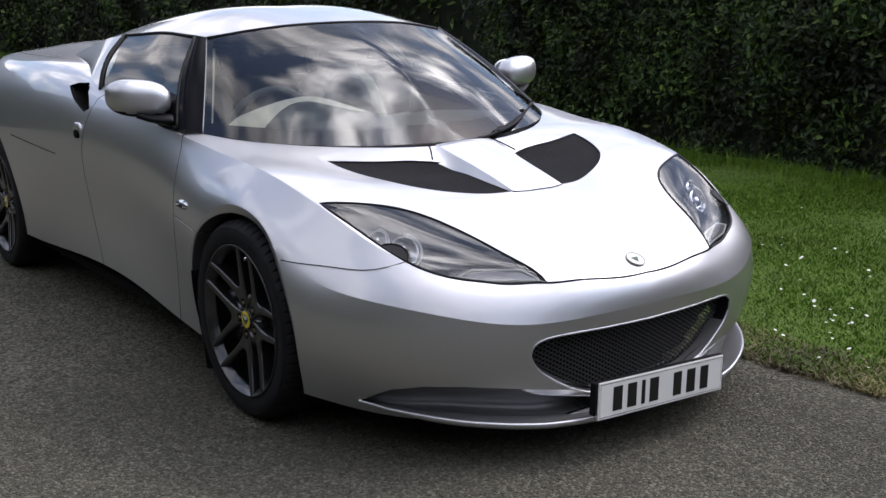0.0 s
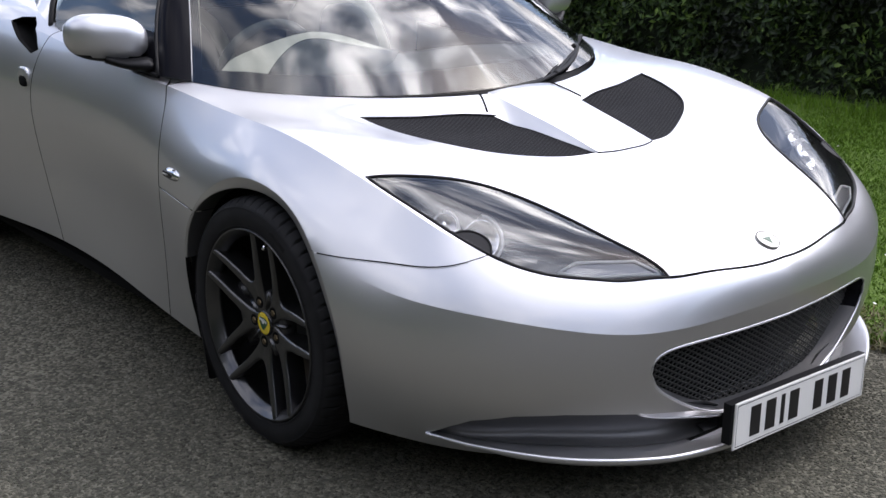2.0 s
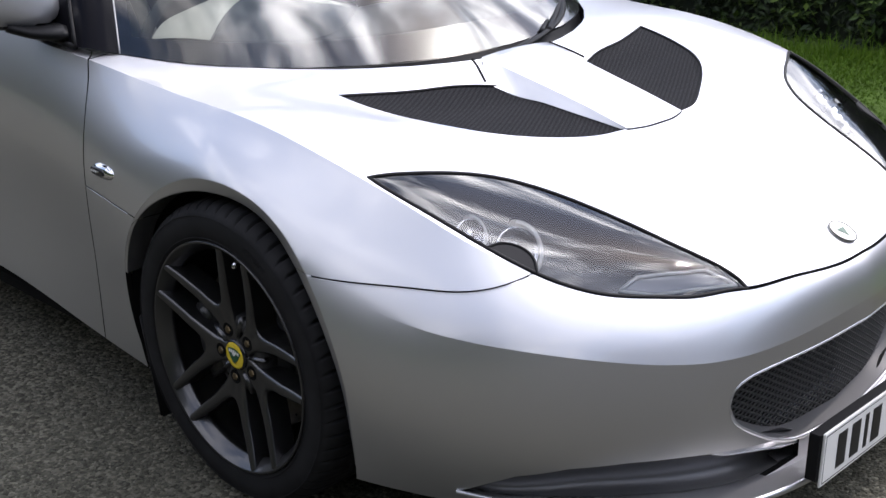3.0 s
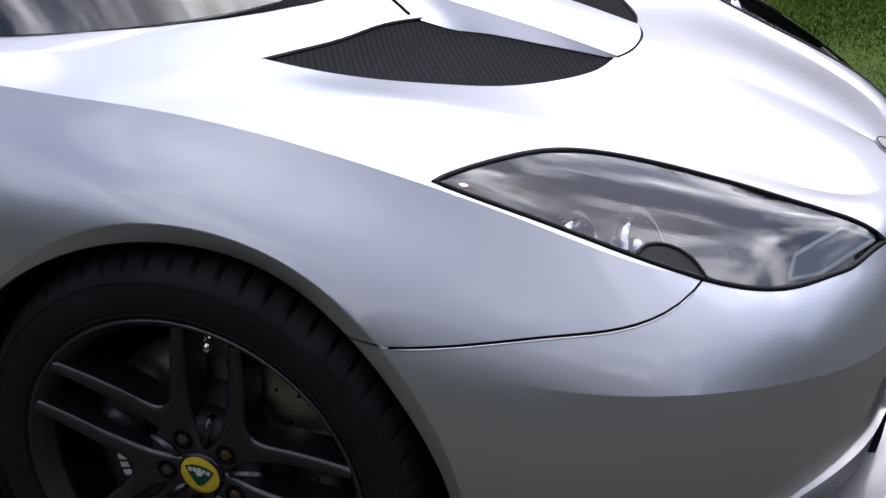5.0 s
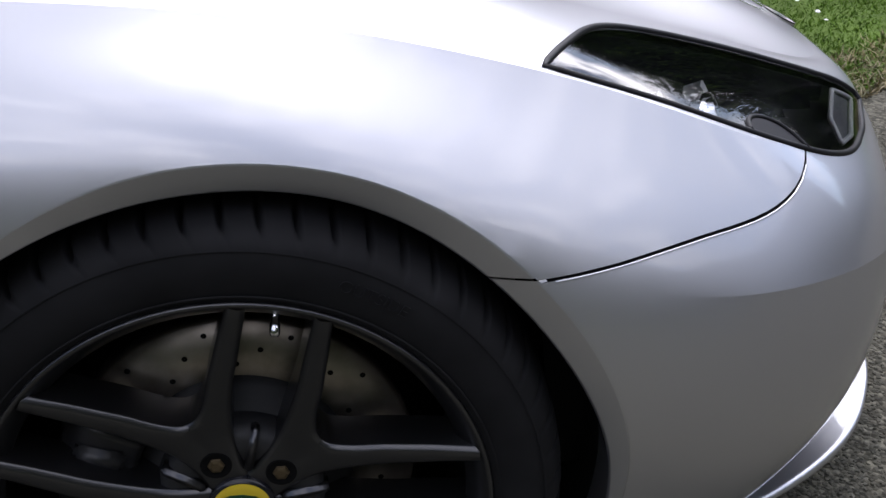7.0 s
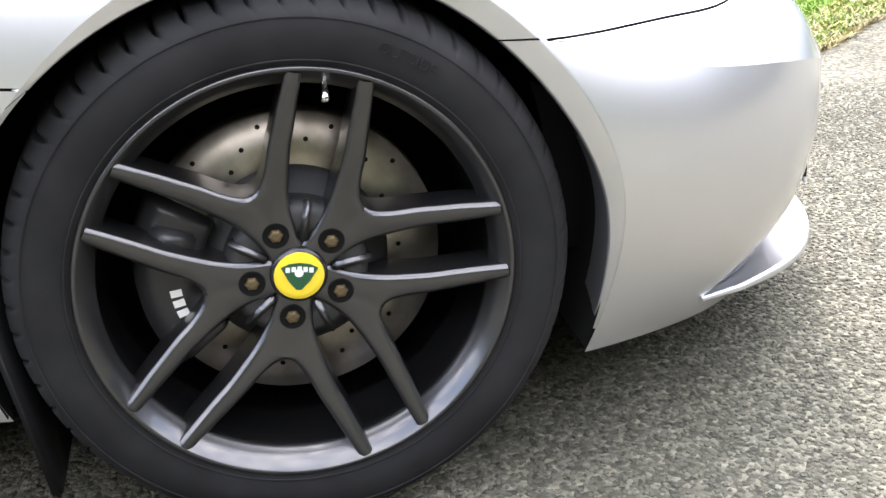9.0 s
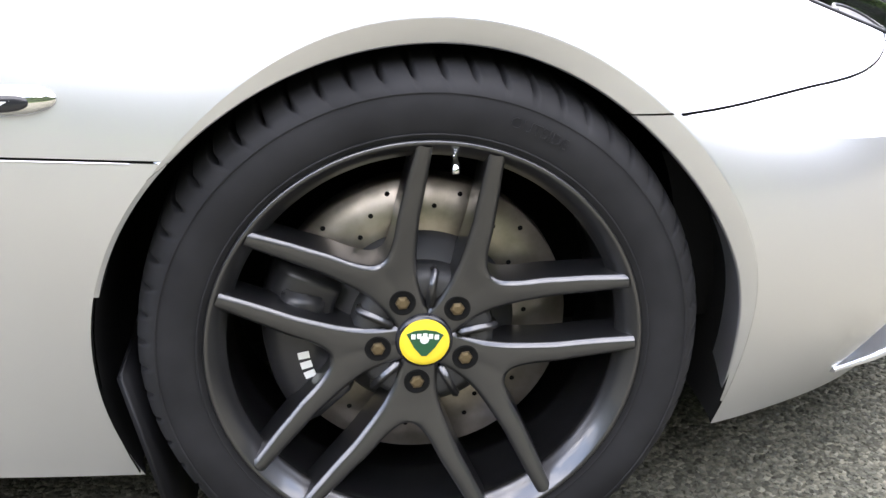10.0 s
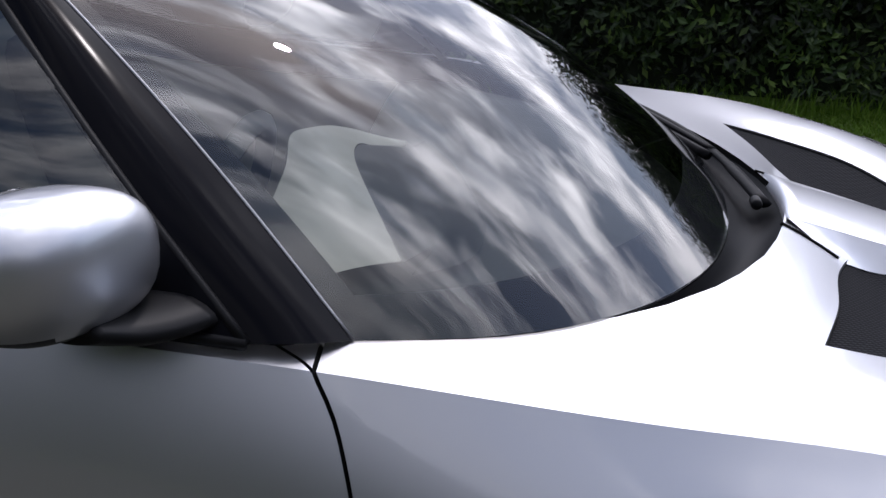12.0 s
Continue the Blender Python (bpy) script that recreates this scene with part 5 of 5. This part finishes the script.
verge_sheet("grass_verge", 1)
verge_sheet("grass_verge_opposite", -1)

rng = np.random.default_rng(5)


def island_colours(m, colours, rough=.6, clump=1.6, deep=.35):
    """Colours that change from leaf to leaf."""
    g = add(m, "ShaderNodeNewGeometry")
    r = add(m, "ShaderNodeValToRGB")
    els = r.color_ramp.elements
    while len(els) < len(colours):
        els.new(.5)
    for i, c in enumerate(colours):
        els[i].position, els[i].color = i / (len(colours) - 1), (*c, 1)
    wire(m, g, "Random Per Island", r, "Fac")
    c = add(m, "ShaderNodeTexCoord")
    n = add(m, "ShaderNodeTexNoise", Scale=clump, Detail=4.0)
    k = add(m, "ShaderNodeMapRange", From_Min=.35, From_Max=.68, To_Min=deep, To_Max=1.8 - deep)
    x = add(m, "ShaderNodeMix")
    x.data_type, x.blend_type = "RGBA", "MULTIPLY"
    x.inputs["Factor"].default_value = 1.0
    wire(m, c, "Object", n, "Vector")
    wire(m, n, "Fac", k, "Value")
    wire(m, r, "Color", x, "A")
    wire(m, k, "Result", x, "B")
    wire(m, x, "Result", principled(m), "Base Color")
    principled(m).inputs["Roughness"].default_value = rough
    return m


def sheet_of(name, verts, faces, mat, label, category):
    me = bpy.data.meshes.new(name)
    me.from_pydata([tuple(v) for v in verts], [], faces)
    me.materials.append(mat)
    return tagged(new(name, me), label, category, kind="stuff")


def blades(name, roots, tall, mat, label, lean=.5):
    """Single bent blades at the roots."""
    n = len(roots)
    a = rng.uniform(0, 2 * math.pi, n)
    h = rng.uniform(.5, 1.15, n) * tall
    w = rng.uniform(.0022, .0042, n)
    side = np.c_[np.cos(a), np.sin(a), np.zeros(n)] * w[:, None]
    tip = np.c_[rng.normal(0, lean, n), rng.normal(0, lean, n), np.ones(n)] * h[:, None]
    mid = tip * np.array((.35, .35, .6))
    v = np.stack([roots - side, roots + side, roots + mid + side * .7, roots + mid - side * .7, roots + tip], 1).reshape(-1, 3)
    f = [q for i in range(n) for q in ((5 * i, 5 * i + 1, 5 * i + 2, 5 * i + 3), (5 * i + 3, 5 * i + 2, 5 * i + 4))]
    return sheet_of(name, v, f, mat, label, "grass")


def verge_roots(n, x0, x1, depth, skew, start=0.0):
    x = rng.uniform(x0, x1, n)
    d = start + depth * rng.uniform(0, 1, n) ** skew
    e = verge_edge(x)
    z = fall(e) + .004 + .02 * np.minimum(np.maximum(d, 0), 2)
    return np.c_[x, e + d, z]


grass_mat = island_colours(material("grass_blade", (.06, .12, .02), .65, spec=.2), [(.070, .140, .008), (.082, .165, .010), (.095, .185, .011), (.125, .205, .022)], clump=.9, deep=.72)
straw_mat = island_colours(material("dry_grass", (.25, .2, .08), .7), [(.13, .10, .035), (.26, .20, .08), (.10, .11, .03), (.34, .28, .13)])
blades("grass", verge_roots(190000, -2.6, 4.5, 3.4, 1.1), .026, grass_mat, "short green grass on the verge", .8)
blades("far_grass", verge_roots(16000, -26, -3.2, 4.0, 1.0), .10, grass_mat, "green grass along the far verge", .6)
blades("dry_grass_edge", verge_roots(16000, -2.0, 3.9, .30, 1.3, -.04), .030, straw_mat, "dry straw-coloured grass along the road edge", 1.1)
blades("long_grass", np.array([(x, 4.15 + rng.normal(0, .12), -.0) for x in rng.uniform(-6, 6, 5000)]), .14, grass_mat, "longer grass at the foot of the hedge", .35)

# chippings that stand out of the asphalt
chip_mat = island_colours(material("asphalt_chipping", (.08, .07, .055), .9, spec=.15), [(.0750, .0728, .0571), (.0851, .0829, .0661), (.0918, .0896, .0717), (.0986, .0963, .0773), (.1165, .1131, .0918)], .9, 2.0, .85)
gx, gy = np.meshgrid(np.arange(-.9, 2.8, .0108), np.arange(-2.1, 1.0, .0108))
cx, cy = (g.ravel() + rng.uniform(-.0046, .0046, g.size) for g in (gx, gy))
inside = np.minimum(np.minimum(cx + .9, 2.8 - cx), np.minimum(cy + 2.1, 1.0 - cy))
keep = (rng.uniform(0, .45, cx.size) < inside) & (cy < verge_edge(cx) - .01) & ~((np.abs(cx) < .12) & (np.abs(cy) < .95))
cx, cy = cx[keep], cy[keep]
n = len(cx)
turn, size, high = rng.uniform(0, 2 * math.pi, n), rng.uniform(.0036, .0064, n), rng.uniform(.0008, .0029, n)
long_way = rng.uniform(.65, 1.0, n)
rings = []
for shrink_by, up in ((1.0, -.001), (.66, 1.0)):
    for k in range(4):
        a = k * math.pi / 2 + rng.uniform(-.35, .35, n)
        r = size * shrink_by * rng.uniform(.8, 1.2, n)
        u, v = r * np.cos(a), r * np.sin(a) * long_way
        z = fall(cy) + (high * rng.uniform(.7, 1.1, n) if up > 0 else -.001)
        rings.append(np.c_[cx + u * np.cos(turn) - v * np.sin(turn), cy + u * np.sin(turn) + v * np.cos(turn), z])
verts = np.stack(rings, 1).reshape(-1, 3)
pattern = ((0, 1, 5, 4), (1, 2, 6, 5), (2, 3, 7, 6), (3, 0, 4, 7), (4, 5, 6, 7))
faces = (np.arange(n)[:, None, None] * 8 + np.array(pattern)).reshape(-1, 4).tolist()
sheet_of("asphalt_chippings", verts, faces, chip_mat, "grey and beige stone chippings in the asphalt", "gravel")

# daisies in clumps
verts, faces = [], []
for cx, cd, n, spread in ((.75, .55, 26, .22), (.25, 1.15, 10, .3), (1.3, .35, 14, .2), (-.4, 1.7, 9, .4), (1.6, 1.0, 14, .35), (.1, 2.2, 8, .4), (2.2, .7, 14, .3), (-1.3, 1.2, 8, .5)):
    for _ in range(n):
        x = cx + rng.normal(0, spread)
        d = abs(cd + rng.normal(0, spread))
        y, z = verge_edge(x) + d, float(fall(verge_edge(x))) + .052 + rng.uniform(0, .02)
        r, tx, ty = rng.uniform(.0055, .0085), rng.normal(0, .3), rng.normal(0, .3)
        k = len(verts)
        verts.append((x, y, z + .003))
        for a in np.linspace(0, 2 * math.pi, 11)[:-1]:
            u, v = r * math.cos(a), r * math.sin(a)
            verts.append((x + u, y + v, z + u * tx + v * ty))
        faces += [(k, k + 1 + i, k + 1 + (i + 1) % 10) for i in range(10)]
petal = material("daisy_petal", (.78, .78, .74), .6)
sheet_of("daisies", verts, faces, petal, "small white daisies scattered in the grass", "flowers")


# ---- hedges ----
def bulge(x, z, seed):
    return .22 * noise.noise(Vector((x * .7, z * .9, seed))) + .10 * noise.noise(Vector((x * 2.3, z * 2.6, seed + 7)))


def leaf_cloud(name, pts, ways, size, mat, label):
    """A folded four-cornered leaf at each point."""
    n = len(pts)
    nrm = ways + rng.normal(0, .55, (n, 3))
    nrm /= np.linalg.norm(nrm, axis=1)[:, None]
    t = np.cross(nrm, rng.normal(0, 1, (n, 3)))
    t /= np.linalg.norm(t, axis=1)[:, None]
    b = np.cross(nrm, t)
    ln = (rng.uniform(.6, 1.3, n) * size)[:, None]
    wd = ln * rng.uniform(.32, .5, n)[:, None]
    fold = nrm * ln * .12
    v = np.stack([pts - t * ln, pts - b * wd + fold, pts + t * ln, pts + b * wd + fold], 1).reshape(-1, 3)
    f = [q for i in range(n) for q in ((4 * i, 4 * i + 1, 4 * i + 2), (4 * i, 4 * i + 2, 4 * i + 3))]
    me = bpy.data.meshes.new(name)
    me.from_pydata([tuple(q) for q in v], [], f)
    me.materials.append(mat)
    return new(name, me)


def hedge(label, y0, side, tall, stretches, seed, back, half=60, crest=lambda x: 1.0):
    """A hedge whose face stands at y0 and looks towards -side*y; stretches: from, to, leaves, leaf size; crest: how its height changes."""
    h = empty("hedge", label, "hedge", (0, y0, 0))
    rows = []
    for x in np.linspace(-half, half, 200):
        rows.append([(x, side * (.30 + z * .04 - bulge(x, z, seed) * .8), z * crest(x)) for z in np.linspace(-.2, tall - .25, 14)]
                    + [(x, side * 1.4, tall * crest(x) - .2 + .3 * noise.noise(Vector((x * .8, 3, seed)))), (x, side * 2.2, -.2)])
    # a sheet behind the leaves, coloured like the shade inside a hedge
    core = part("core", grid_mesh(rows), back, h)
    for x0, x1, n, size in stretches:
        # leaves sit in sprays
        m = max(1, n // 26)
        own = rng.integers(0, m, n)
        spread = (.05 + 1.6 * size) * rng.uniform(.6, 1.5, m)
        x = rng.uniform(x0, x1, m)[own] + rng.normal(0, 1, n) * spread[own]
        z = np.clip((rng.uniform(0, 1, m) ** .9 * (tall + .15))[own] + rng.normal(0, .9, n) * spread[own], 0, tall + .2)
        deep = np.abs(rng.normal(0, .10, n)) + (rng.uniform(-.12, .22, m))[own]
        y = np.array([side * (.14 + q * .04 - bulge(p, q, seed) * 1.15) for p, q in zip(x, z)]) + side * deep
        top = z > tall - .1
        y[top] += side * rng.uniform(0, 1.4, int(top.sum()))
        z += np.array([.22 * noise.noise(Vector((p * 1.4, 9, seed))) for p in x]) * (z / tall) ** 3
        z *= crest(x)
        way = np.c_[rng.normal(0, .35, n), np.full(n, -side * 1.0), rng.normal(.55, .3, n)]
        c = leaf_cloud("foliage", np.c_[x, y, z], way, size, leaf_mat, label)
        c.parent = h
        c["kind"] = "stuff"
    return h


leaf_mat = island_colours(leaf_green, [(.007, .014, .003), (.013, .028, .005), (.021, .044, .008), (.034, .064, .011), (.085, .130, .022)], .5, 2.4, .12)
principled(leaf_mat).inputs["Specular IOR Level"].default_value = .3
# near-black in place of the shade deep between the leaves
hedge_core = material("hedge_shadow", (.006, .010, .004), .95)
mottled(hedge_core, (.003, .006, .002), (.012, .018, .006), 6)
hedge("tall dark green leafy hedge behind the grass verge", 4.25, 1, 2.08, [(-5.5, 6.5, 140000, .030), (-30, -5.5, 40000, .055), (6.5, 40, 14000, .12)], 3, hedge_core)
# never in view: added to block low sky, its crest set by the car's reflections
hedge("unseen dark green hedge added across the road to shade the car", -12.0, -1, 8.4, [(-14, 16, 20000, .13), (-50, -14, 5000, .22), (16, 50, 5000, .22)], 11, hedge_core, crest=lambda x: .82 + .50 * ramp(x, 1, 7) + .28 * ramp(-x, 9, 16))
# two more out of view, added so that door and bumper reflect less sky
end = hedge("unseen tall dark green hedge added at the far end to darken reflections", 0, 1, 5.5, [(-16, 6, 12000, .16)], 17, hedge_core, 16)
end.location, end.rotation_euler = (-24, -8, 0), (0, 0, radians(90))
end = hedge("unseen tall dark green hedge added at the near end to darken reflections", 0, 1, 8.5, [(-15, 15, 12000, .18)], 23, hedge_core, 16)
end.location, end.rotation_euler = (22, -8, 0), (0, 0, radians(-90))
